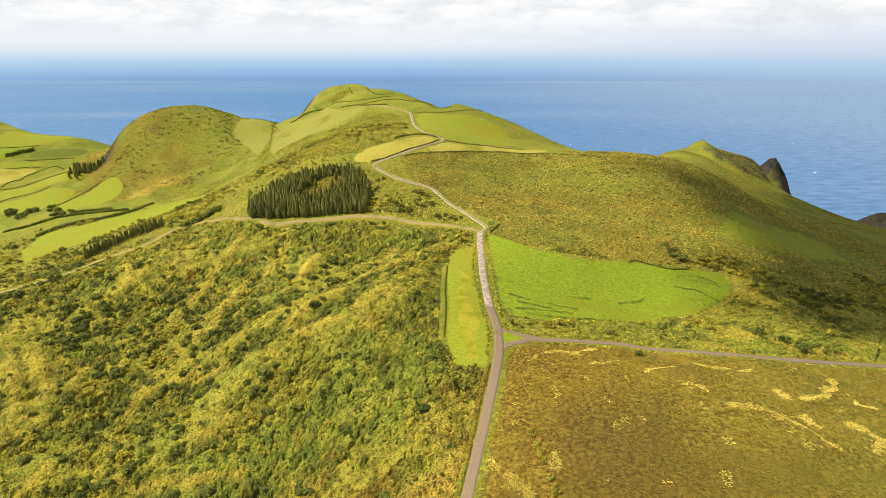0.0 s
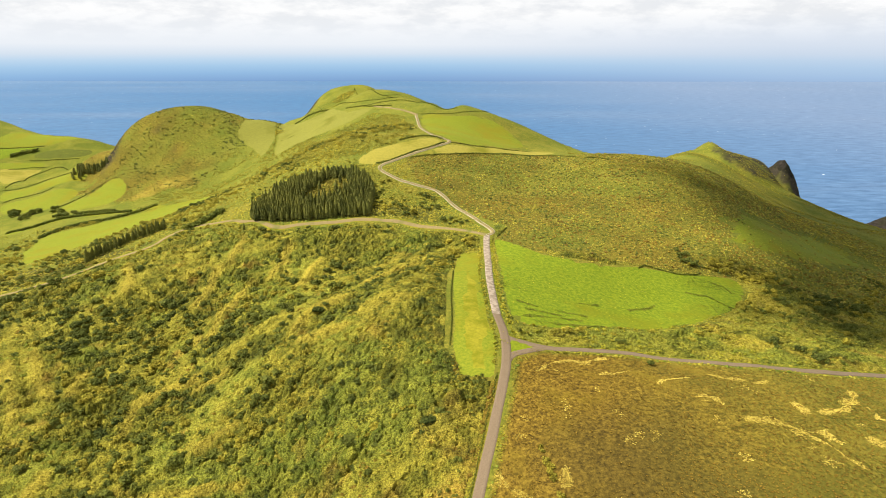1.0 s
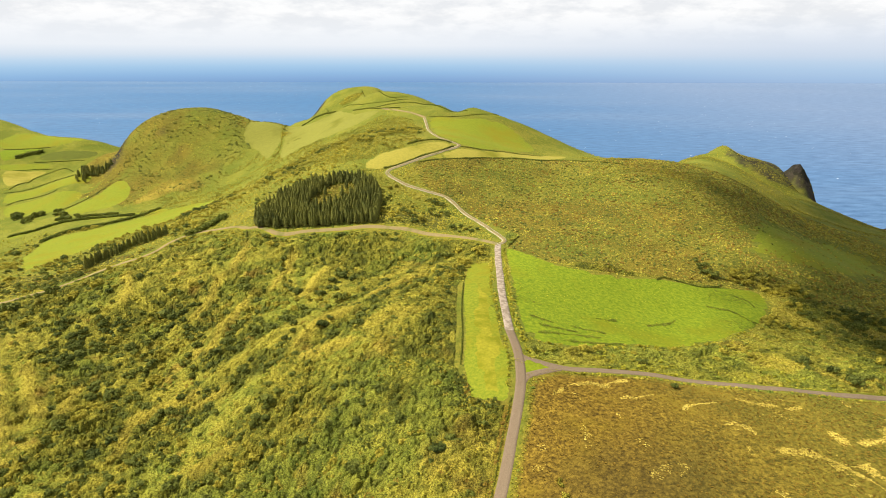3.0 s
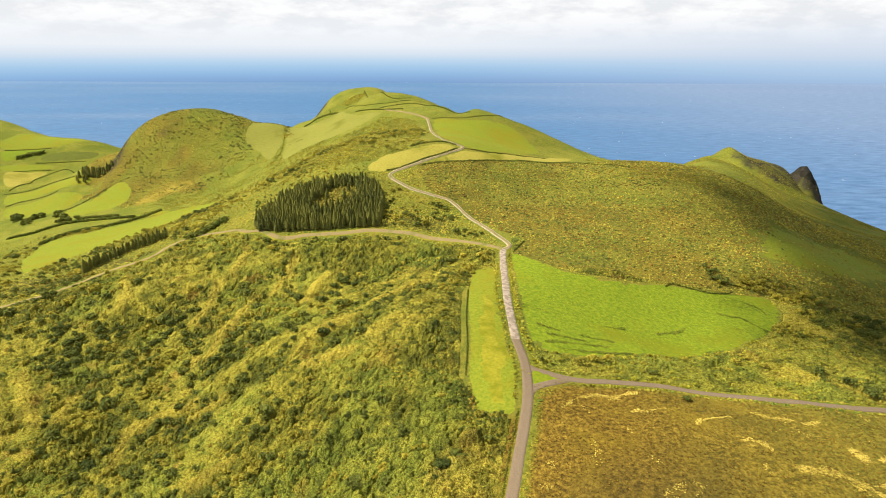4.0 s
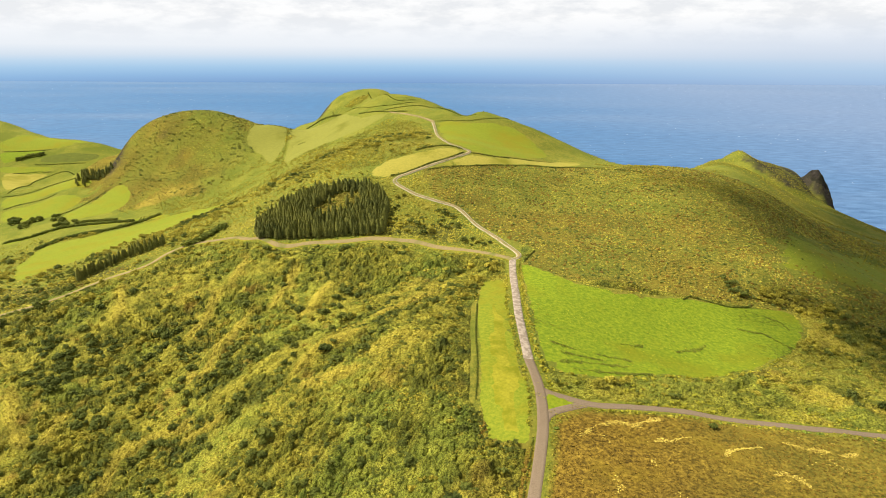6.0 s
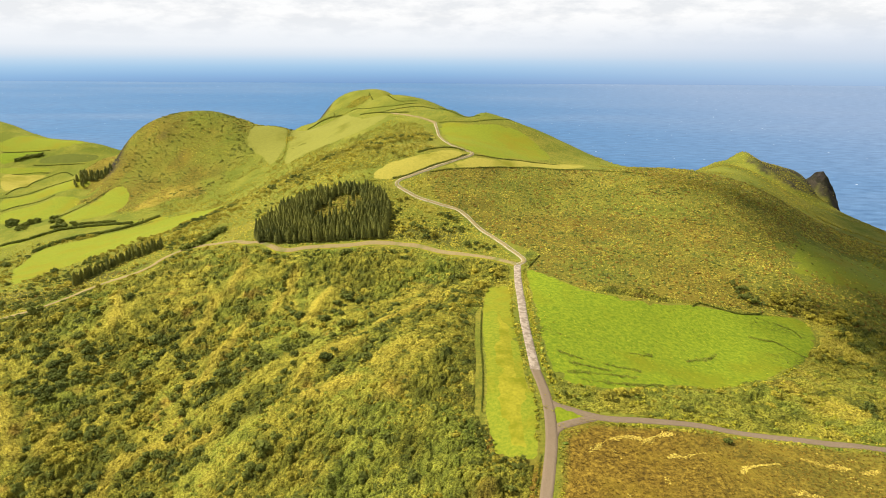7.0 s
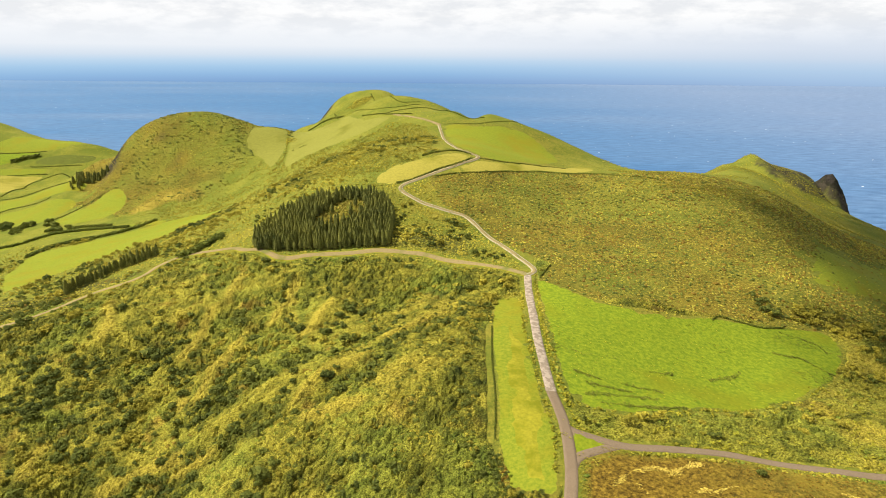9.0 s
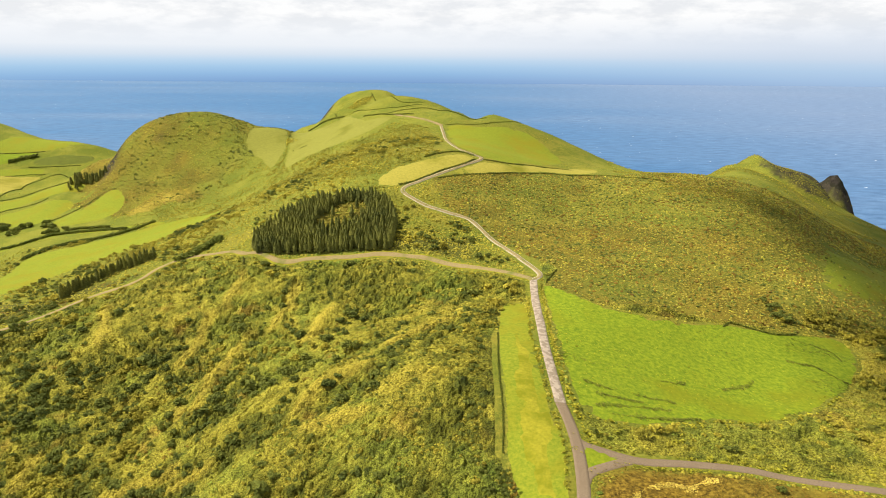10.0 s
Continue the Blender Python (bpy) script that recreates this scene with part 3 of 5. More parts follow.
HEDGE_BANK = [(-35.3, 461.2), (-22.5, 475.1), (-13.4, 479.1), (-4.3, 474.8)]
HEDGE_TOP = [(-25.6, 586.5), (-9.1, 587.4), (6.7, 591.3), (21.9, 599.5), (37, 611)]
HEDGE_HEAD = [(-164, 825), (-140, 765), (-110, 700), (-78, 676), (-51, 679)]
HEDGE_CROSS = [(-122, 847), (-98, 765), (-74, 692), (-51, 688)]
HEDGE_LEFT = [(-198, 835), (-172, 816), (-149, 801)]
HEDGE_MIDDLE = [(-107, 680), (-90, 667), (-76, 654), (-56, 638)]
HEDGE_RIDGE = [(-82, 662), (-60, 663), (-39, 661), (-17, 616), (8, 606)]
HEDGE_HEATH = [(110.2, 453.3), (125.1, 450.5), (140.4, 449), (156.7, 449.9), (181.1, 467.9), (261.2, 598.7)]
FIELD_J = [(-387, 537), (-368, 545), (-336, 556), (-290, 564), (-260, 564), (-255, 553), (-297, 550), (-341, 549), (-356, 534), (-375, 520)]
VALLEY_NEAR = [(-456, 634), (-429, 654), (-418, 666), (-389, 657), (-388, 616), (-401, 602), (-434, 603)]
VALLEY_LONG = [(-481, 671), (-463, 683), (-447, 702), (-417, 702), (-397, 690), (-398, 679), (-429, 678), (-442, 666), (-462, 644)]
VALLEY_HAY = [(-570, 797), (-547, 812), (-526, 815), (-528, 790), (-498, 715), (-508, 710)]
VALLEY_LOW = [(-585, 820), (-550, 830), (-527, 829), (-528, 822), (-576, 805)]
VALLEY_MID = [(-605, 851), (-546, 858), (-560, 847), (-580, 837), (-591, 829)]
VALLEY_SHADED = [(-552, 840), (-533, 852), (-481, 852), (-482, 840), (-532, 836)]
VALLEY_TOP = [(-620, 874), (-596, 905), (-549, 890), (-510, 880), (-524, 868), (-546, 862), (-607, 855)]
VALLEY_HEDGES = [[(-490, 690), (-505, 740), (-528, 792), (-509, 820), (-480, 800), (-445, 750), (-417, 716)], [(-486, 676), (-465, 686), (-451, 708), (-420, 701)],
                 [(-460, 640), (-452, 652), (-433, 660), (-426, 673)], [(-385, 608), (-375, 623), (-367, 638), (-356, 650)], [(-565, 807), (-543, 818), (-524, 820)],
                 [(-552, 832), (-524, 834), (-488, 836)], [(-604, 853), (-575, 857), (-546, 860)]]
VALLEY_ROW = [(-580, 838), (-567, 846), (-551, 851)]
HEDGE_VALLEY_E = [(-379, 526), (-361, 534), (-347, 551), (-320, 555), (-284, 553)]
HEDGE_VALLEY_F = [(-326, 489), (-322, 512), (-306, 523), (-287, 530), (-266, 565)]
HEDGE_VALLEY_G = [(-342.1, 564.5), (-328.2, 567.6), (-304, 564.5)]
VALLEY_TREES = [(-429, 599), (-422, 604), (-410, 588), (-399, 575), (-401, 600), (-377, 594), (-356, 562), (-347, 566)]
SCREE = [(-306, 596), (-306, 612), (-299, 626), (-286, 634), (-260, 627), (-241, 611), (-246, 604), (-276, 612), (-287, 599)]
BANK = [(-161.4, 378.7), (-155, 380.4), (-150.8, 388), (-143.6, 396)]
STRIP_HEDGE = [(2, 272.3), (1, 247.6), (1.1, 233.4), (1, 221.8), (0.4, 210.1)]
VERGE_LEFT = [(16.1, 308.1), (13.5, 271.9), (14.3, 245.7), (15.3, 226.8), (16.5, 211.4), (15.1, 196.6)]
VERGE_RIGHT = [(22.5, 317.6), (21.1, 279.6), (20.4, 247.3), (22.4, 228.1), (27, 221.8)]
FURROWS = [[(28, 244), (36, 242)], [(31, 238), (38, 238), (45, 238)], [(30, 232), (42, 235), (52, 237)], [(34, 228), (47, 231), (61, 234)], [(55, 255), (63, 256)], [(77, 257), (87, 262), (91, 267)], [(121, 301), (134, 296), (136, 290)], [(111, 284), (121, 283), (129, 274)], [(44, 242), (55, 242)]]
ROAD_DITCH = [(15.6, 190), (14.2, 183), (11.8, 173), (9, 159), (6.6, 148), (4.2, 138)]
BUSHES_NEAR = [(68.4, 199.7), (-18, 191), (-7, 186), (-10, 192), (-67, 211), (-46, 193), (-51, 197), (-121, 234), (-159, 234), (-148, 241), (-190, 255), (-178, 261), (-148, 215), (-108, 236), (-111, 217), (-79, 190), (-83, 180), (-94, 183), (-153, 258), (-56, 190)]
BUSHES_UP = [(-66, 281), (-55, 253), (-148, 267), (-156, 280), (-114, 269), (-65, 295), (-62, 310), (-62, 333), (-69, 345), (-43, 327), (-22, 329), (-65, 354), (-42, 344), (-34, 343), (-8, 285), (-153, 261), (-174, 276), (-199, 303), (-173, 294), (-140, 302), (-109, 293), (-102, 264), (-90, 280), (-133, 272), (-116, 263), (-85, 312), (-100, 350), (-75, 342), (-58, 340), (-10, 332)]
MEADOW_DITCH = [(93.1, 300.2), (97.8, 304.2), (106.2, 303.2), (114.4, 301.7), (124.2, 304.5)]
PATH_A = [(28.5, 192.9), (34.6, 197.1), (39.5, 198.6), (44.2, 198.3), (49.6, 201.7), (53.8, 203.2)]
PATH_B = [(87.0, 166.0), (91.2, 164.7), (94.9, 162.8), (97.8, 160.9), (101.2, 159.8), (106.8, 161.4), (104.8, 156.1)]
PATH_C = [(105.0, 172.5), (109.4, 171.5), (114.9, 173.7), (119.3, 174.0), (123.7, 179.6), (130.3, 187.1)]
PATH_D = [(75.2, 176.8), (78.4, 176.4), (81.4, 173.5)]
PATH_E = [(65.5, 185.7), (69.7, 187.8), (76.2, 191.0)]
PATH_F = [(83.6, 191.5), (89.6, 190.7), (96.6, 186.4), (102.1, 188.6)]
PATH_G = [(103.1, 153.9), (104.4, 148.6), (107.1, 145.9)]
PATH_H = [(28.9, 146.7), (29.1, 142.7), (29.2, 138.6)]
PATH_I = [(47.4, 191.7), (56.8, 192.9), (60.8, 194.1)]
PATH_J = [(97.9, 159.6), (100.3, 157.0), (102.2, 154.9)]
PATH_K = [(128.5, 177.3), (127.2, 171.8), (132.9, 171.5)]
PATH_L = [(118.4, 159.7), (121.5, 158.0), (124.4, 153.2), (118.3, 147.0)]
PATH_M = [(13.0, 147.4), (17.8, 138.4), (21.3, 131.3)]
MOOR_BUSHES = [(24.8, 154.8), (26, 148.1), (27.2, 139.5), (27.7, 132.9), (27.5, 129.1)]
CONIFER_SPOTS = [(-154.6, 207.0), (-73.4, 232), (-119.3, 360.7), (-115.5, 371.2)]
GLADE = [(-93, 386), (-88, 398), (-79, 407), (-66, 405), (-60, 396), (-66, 386), (-80, 380)]
HEADLAND_BRUSH = [(-147, 820), (-140, 833), (-124, 840), (-117, 835), (-126, 815), (-137, 811)]
HEDGE_SADDLE = [(-195, 730), (-189, 712), (-186, 695), (-179, 662), (-175, 626), (-179, 614)]
HEDGE_SADDLE_SIDE = [(-173, 657), (-160, 663)]
SADDLE_BRUSH = [(-187, 698), (-176, 697), (-174, 686), (-184, 684)]
SADDLE_SCRUB = [(-163, 540), (-136, 574), (-103, 592), (-72, 620), (-40, 585), (-24, 490), (-50, 449), (-63, 431), (-102, 455), (-126, 458)]
LUSH = [(-31, 224), (-5, 211), (1, 193), (-16, 189), (-33, 186), (-58, 176), (-71, 174), (-68, 185), (-45, 197)]
CLIFF = [(324, 792), (328, 757), (352, 740), (385, 736), (440, 790), (470, 815), (465, 850), (380, 850), (342, 812)]
MOOR = [(-34.5, -155), (-18.5, -60), (-5.5, 30), (2.5, 95), (9.5, 135), (16.3, 164.5), (17.9, 172.3), (20.3, 183.1), (22.3, 194.2), (26, 199), (33, 204.7), (38.8, 204), (50.8, 204.7), (64.8, 204), (82, 200.3), (99.5, 196.6), (122.9, 196.6), (143.4, 201), (164.5, 206), (200, 211), (280, 218), (300, 60)]


def soft(mask, width):
    return np.clip(0.5 + mask / width, 0, 1)


def land_grid():
    ys = [-160.0]
    while ys[-1] < 1140:
        ys.append(ys[-1] + float(np.interp(ys[-1], (-160, 60, 120, 300, 700, 1140), (9, 4, 2.2, 2.2, 4.5, 9))))
    us = np.concatenate([np.linspace(-1.3, -0.62, 40, endpoint=False), np.linspace(-0.62, 0.52, 330, endpoint=False), np.linspace(0.52, 1.3, 40)])
    y, u = np.meshgrid(np.array(ys), us, indexing="ij")
    return u * np.maximum(y + FAN, 60), y


def land():
    x, y = land_grid()
    z = np.maximum(height(x, y), -6.0)
    r, c = x.shape
    i = (np.arange(r - 1)[:, None] * c + np.arange(c - 1)[None, :]).ravel()
    ob = mesh_object("ground", np.column_stack([x.ravel(), y.ravel(), z.ravel()]), np.column_stack([i, i + 1, i + c + 1, i + c]), GROUND)
    for name, values in cover(x.ravel(), y.ravel(), z.ravel()).items():
        a = ob.data.attributes.new(name, "FLOAT", "POINT")
        a.data.foreach_set("value", np.asarray(values, np.float32))
    return tagged(ob, "green and olive hills of grass and heath", "ground", "", "structure")


def heath_hill(x, y):
    """The tussock slope behind the meadow, between the winding road and the coast."""
    edge = np.interp(y, (318, 335, 370, 400, 430, 480), (24, 32, 6, -20, -30, 60))
    return (y > 300 + 0.05 * x) & (x > edge) & (y < 470 + 0.2 * x) & ~inside(x, y, MEADOW_RING) & (x < 330)


def green_hollow(x, y):
    """Short bright grass on the far flank of the tussock slope."""
    along, across = (x - 232) * 0.8 + (y - 396) * 0.6, (y - 396) * 0.8 - (x - 232) * 0.6
    return np.hypot(along / 84, across / 30) < 1 + 0.4 * fbm(x, y, 25.0, 44, 3) + 0.2 * fbm(x, y, 4.0, 45, 2)


def south_bank(x, y):
    """The green bank between the side road and the meadow."""
    return (x > 22) & (x < 125) & (y > 205) & (y < 262)


def round_hill(x, y):
    return np.hypot((x + 296) / 110, (y - 735) / 132) < 1.0 + 0.12 * fbm(x, y, 18.0, 46, 3)


def cover(x, y, z):
    """What grows where: heath, brown moor, bleached straw and bare rock, each from 0 to 1."""
    rough = fbm(x, y, 22.0, 31, 3)
    off = near_line(x, y, MOOR + MOOR[:1]) * np.where(inside(x, y, MOOR), 1, -1)
    moor = soft(off + 3 + 3 * rough, 5) * (slope_side(x, y) < 0) * (y < 215)
    heath = np.clip(0.75 + 0.5 * rough, 0, 1)
    heath = np.where((y > 600) | ((x < -60) & (y > 430)), 0.3 * heath, heath)
    heath = np.where((x < -250) & (y > 380), 0.25 * heath, heath)
    heath = np.where((x > 90) & (y > 430), np.clip(0.55 + 0.8 * fbm(x, y, 40.0, 33, 3), 0, 1), heath)
    heath = np.where(green_hollow(x, y), 0.1, heath)
    heath = np.where(round_hill(x, y), np.clip(0.5 + 0.3 * rough, 0, 1), heath)
    heath = np.where(south_bank(x, y), 0.4 * heath, heath)
    for road in (MAIN_ROAD, RIGHT_ROAD, UPPER_ROAD):
        heath = heath * np.clip(near_line(x, y, road) / 2.5 - 0.6, 0.25, 1)
        moor = moor * np.clip(near_line(x, y, road) / 3 - 0.6, 0, 1)
    brown = np.clip(0.5 + 1.5 * fbm(x, y, 35.0, 15, 3), 0, 1) * (heath_hill(x, y) & ~green_hollow(x, y)) * 0.55 * np.clip((200 - x) / 70, 0.1, 1)
    near = (slope_side(x, y) > 2) & (slope_side(x, y) < 60) & (y < 200)
    moor = np.maximum(moor, np.maximum(brown, near * np.clip(0.65 + fbm(x, y, 18.0, 16, 3), 0.2, 0.95)))
    moor = moor * np.where((slope_side(x, y) < 0) & (y < 215), np.clip(1 - (x - 45) / 120, 0.4, 1), 1)
    straw = np.zeros_like(x)
    scree = inside(x, y, SCREE)
    straw = np.maximum(straw, scree * np.clip(0.15 + 0.3 * fbm(x, y, 10.0, 41, 2), 0, 0.4))
    moor = np.maximum(moor, scree * 0.6)
    moor = np.maximum(moor, round_hill(x, y) * np.clip(0.30 - (x + 300) / 220 + 0.4 * rough, 0, 0.55))
    dx, dy = height(x + 3, y) - height(x - 3, y), height(x, y + 3) - height(x, y - 3)
    steep = np.hypot(dx, dy) / 6
    rock = np.clip((steep - 0.95 + 0.15 * rough) * 4, 0, 1) * (y > 560)
    rock = np.maximum(rock, np.clip(2.0 - np.hypot((x - 447) / 17, (y - 836) / 22), 0, 1))
    rock = np.maximum(rock, np.clip(1.5 - np.hypot((x - 420) / 30, (y - 838) / 15) + 0.5 * rough, 0, 0.8) * (height(x, y) > 0))
    # a darker oval patch with a ragged edge on the near moor
    dark = np.clip(1.25 - np.hypot((x - 46) / 26, (y - 146) / 20) + 0.5 * rough, 0, 0.85)
    # where gaps between the plants are painted dark as if in shade
    gap_shade = np.clip((slope_side(x, y) - 20) / 10, 0, 0.9) * (y < 372) * (x > -345) * np.clip(near_line(x, y, TRACK) / 3 - 1.2, 0, 1) * np.clip(off_spur(x, y) / 5, 0.2, 1)
    gap_shade = np.maximum(gap_shade, 0.1 * (heath_hill(x, y) & ~green_hollow(x, y)))
    rock = np.maximum(rock, inside(x, y, CLIFF) * np.clip(0.72 + 0.5 * fbm(x, y, 9.0, 34, 3), 0.15, 0.95))
    return {"gap_shade": gap_shade, "heath": heath, "moor": moor, "straw": straw, "rock": rock, "dark_moor_patch": dark}


land()
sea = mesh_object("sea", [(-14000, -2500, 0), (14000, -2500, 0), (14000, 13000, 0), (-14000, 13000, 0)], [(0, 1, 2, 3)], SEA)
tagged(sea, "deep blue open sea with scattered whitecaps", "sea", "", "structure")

ribbon("road", MAIN_ROAD[:13], 3.2, TARMAC, 0.12, 0.05, "narrow worn tarmac road along the ridge")
ribbon("road", MAIN_ROAD[12:], 3.1, PALE, 0.14, 0.06, "narrow road paved in pale patches along the ridge")
winding = ribbon("road", UPPER_ROAD, 1.3, DIRT, 0.27, 0.06, "narrow winding road with pale edges that climbs the headland")
ribbon("road_edging", UPPER_ROAD, 2.3, KERB, 0.22, 0.12, "pale edge strips along the winding road", "road edge")
ribbon("road", FAR_ROAD, 2.6, DIRT, 0.3, 0.06, "far farm track over the headland pasture", "track")
ribbon("road", RIGHT_ROAD, 3.0, TARMAC, 0.11, 0.05, "narrow tarmac side road between heath and moor")
ribbon("road", LINK_ROAD, 2.8, TARMAC, 0.10, 0.05, "short tarmac slip at the road fork")
ribbon("verge", TRACK, 4.0, DRYING, 0.12, 0.45, "pale grass verge along the earth track", "verge")
ribbon("track", TRACK, 2.9, DIRT, 0.2, 0.25, "unpaved earth track across the shrubby slope", "track")
patch("grass_triangle", TRIANGLE, MEADOW, 0.12, 1.5, 0.1, "small triangle of mown grass at the fork", "verge")
patch("meadow", MEADOW_RING, MEADOW, 0.12, 4.0, 0.8, "bright green lush meadow beside the road")
turn = np.linspace(0, 2 * math.pi, 36, endpoint=False)
reach = 0.86 + 0.22 * fbm(np.cos(turn) * 20, np.sin(turn) * 20, 9.0, 47, 3)
hollow = np.column_stack([232 + 0.8 * 84 * reach * np.cos(turn) - 0.6 * 30 * reach * np.sin(turn), 396 + 0.6 * 84 * reach * np.cos(turn) + 0.8 * 30 * reach * np.sin(turn)])
patch("grass_hollow", hollow, PASTURE, 0.15, 4.0, 7.0, "short bright grass in the hollow of the heath slope", "pasture")
patch("strip_field", STRIP_RING, PASTURE, 0.12, 3.0, 0.5, "narrow yellow-green field strip beside the road")
patch("dry_patch", [(7, 268), (4.5, 238), (4, 214), (7.5, 197), (12.5, 194.5), (14.5, 214), (13, 240), (11, 266)], DRYING, 0.17, 2.5, 2.2, "drying yellow grass on the field strip", "field")
for ring, mat, label in (
    (FIELD_A, HAY, "yellowed hay field on the brow"), (FIELD_B, HAY, "long yellowed hay strip on the brow"),
    (FIELD_C, PASTURE, "bright green pasture on the headland"), (FIELD_D, SADDLE, "yellow-green pasture on the saddle"),
    (FIELD_E, SADDLE, "yellow-green pasture under the round hill"), (FIELD_F, PASTURE, "long bright green pasture on the slope"),
    (FIELD_G, PASTURE, "bright green pasture at the foot of the hill"), (FIELD_J, PASTURE, "thin light green field strip above the scrub"),
    (VALLEY_NEAR, PASTURE, "bright green pasture in the valley"), (VALLEY_LONG, PASTURE, "light green pasture between valley hedges"),
    (VALLEY_HAY, HAY, "yellowed field in the far valley"), (VALLEY_LOW, PASTURE, "narrow light green field in the far valley"),
    (VALLEY_MID, MEADOW, "green field in the far valley"), (VALLEY_SHADED, SHADED_TURF, "dark green rushy field in the far valley"),
    (VALLEY_TOP, PASTURE, "light green field below the far ridge"),
):
    patch("field", ring, mat, 0.25, 6.0, 1.0, label)

# ---- plants ----
rng = np.random.default_rng(7)


def leaf_ball(count=20):
    """A clump of separate leaf sprays spread over a ball."""
    r = np.random.default_rng(3)
    k = np.arange(count) + 0.5
    up = 1 - 1.75 * k / count
    turn = k * 2.39996
    flat = np.sqrt(np.clip(1 - up**2, 0, 1))
    mid = np.column_stack([flat * np.cos(turn), flat * np.sin(turn), up])
    v = []
    for m in mid:
        n = m + r.normal(0, 0.22, 3)
        n /= np.linalg.norm(n)
        a = np.cross(n, r.normal(0, 1, 3))
        a /= np.linalg.norm(a)
        b = np.cross(n, a)
        v += [m * r.uniform(0.7, 1.0) + s * (a * math.cos(q) + b * math.sin(q)) for q, s in zip((0, 2.1, 4.2), r.uniform(0.50, 0.84, 3))]
    return np.array(v), np.arange(3 * count).reshape(-1, 3)


def tuft(count=11):
    """A low tuft of sprays that fan out from its foot."""
    r = np.random.default_rng(4)
    v = []
    for i in range(count):
        q, lean, s = i * 2.39996, r.uniform(0.25, 1.1), r.uniform(0.7, 1.2)
        out = np.array([math.cos(q) * math.sin(lean), math.sin(q) * math.sin(lean), math.cos(lean)])
        side = np.array([-math.sin(q), math.cos(q), 0]) * 0.48
        v += [out * s - side * s, out * s + side * s, out * 0.05 - np.array([0, 0, 0.25])]
    return np.array(v), np.arange(3 * count).reshape(-1, 3)


def cushion():
    """A closed uneven cushion of growth."""
    a = np.arange(5) * 2 * math.pi / 5
    v = np.vstack([np.column_stack([np.cos(a), np.sin(a), np.full(5, -0.35)]), np.column_stack([0.8 * np.cos(a + 0.63), 0.8 * np.sin(a + 0.63), np.full(5, 0.42)]), [(0, 0, 0.85)]])
    i, j = np.arange(5), (np.arange(5) + 1) % 5
    return v, np.vstack([np.column_stack([i, j, i + 5]), np.column_stack([j, j + 5, i + 5]), np.column_stack([i + 5, j + 5, np.full(5, 10)])])


def lumps(centres, radii, squash, shape, jitter=0.22):
    """Many small uneven lumps as one mesh: vertices and faces."""
    v, f = shape
    n = len(centres)
    turn = rng.uniform(0, 2 * math.pi, n)
    c, s = np.cos(turn)[:, None], np.sin(turn)[:, None]
    x, y, z = v[None, :, 0], v[None, :, 1], v[None, :, 2]
    body = np.stack([c * x - s * y, s * x + c * y, np.broadcast_to(z, (n, len(v))) * np.broadcast_to(squash, (n,))[:, None]], -1)
    body = body * (1 + jitter * rng.uniform(-1, 1, (n, len(v), 1))) * np.asarray(radii)[:, None, None]
    verts = (body + np.asarray(centres)[:, None, :]).reshape(-1, 3)
    faces = (f[None] + (np.arange(n) * len(v))[:, None, None]).reshape(-1, 3)
    return verts, faces


def bush_lumps(places, sizes, count=9):
    """Round bushes of several leaf clumps each: centres and radii of the clumps."""
    n = len(places)
    a = rng.uniform(0, 2 * math.pi, (n, count))
    r = np.sqrt(rng.uniform(0.0, 1.0, (n, count))) * 0.72
    up = (0.25 + 0.75 * np.sqrt(np.clip(1 - (r / 0.8) ** 2, 0, 1)) * rng.uniform(0.55, 1.0, (n, count))) * 0.85
    off = np.stack([r * np.cos(a), r * np.sin(a), up], -1) * sizes[:, None, None]
    centres = (places[:, None, :] + off).reshape(-1, 3)
    radii = (sizes[:, None] * rng.uniform(0.26, 0.44, (n, count))).reshape(-1)
    return centres, radii


def scatter(x0, x1, y0, y1, step, density, jitter=0.5):
    """Places in a rectangle, as many as the density function (0 to 1) lets through."""
    gx, gy = np.meshgrid(np.arange(x0, x1, step), np.arange(y0, y1, step))
    gx = gx.ravel() + rng.uniform(-jitter, jitter, gx.size) * step
    gy = gy.ravel() + rng.uniform(-jitter, jitter, gy.size) * step
    keep = rng.uniform(0, 1, gx.size) < density(gx, gy)
    gx, gy = gx[keep], gy[keep]
    return np.column_stack([gx, gy, height(gx, gy)])


ROADS = (MAIN_ROAD, UPPER_ROAD, RIGHT_ROAD, LINK_ROAD, TRACK)
NEAR_FIELDS = (MEADOW_RING, STRIP_RING, TRIANGLE, FIELD_A, FIELD_B, FIELD_C, FIELD_F, FIELD_G)


def in_view(x, y):
    return np.abs(x) < 0.70 * (y + 45)


def open_ground(x, y, gap=2.6):
    free = np.ones(x.shape, bool)
    for road in ROADS:
        free &= near_line(x, y, road) > gap
    for ring in NEAR_FIELDS:
        free &= ~inside(x, y, ring)
    return free & in_view(x, y)


WOOD_RING = WOOD_FRONT + WOOD_BACK[::-1]


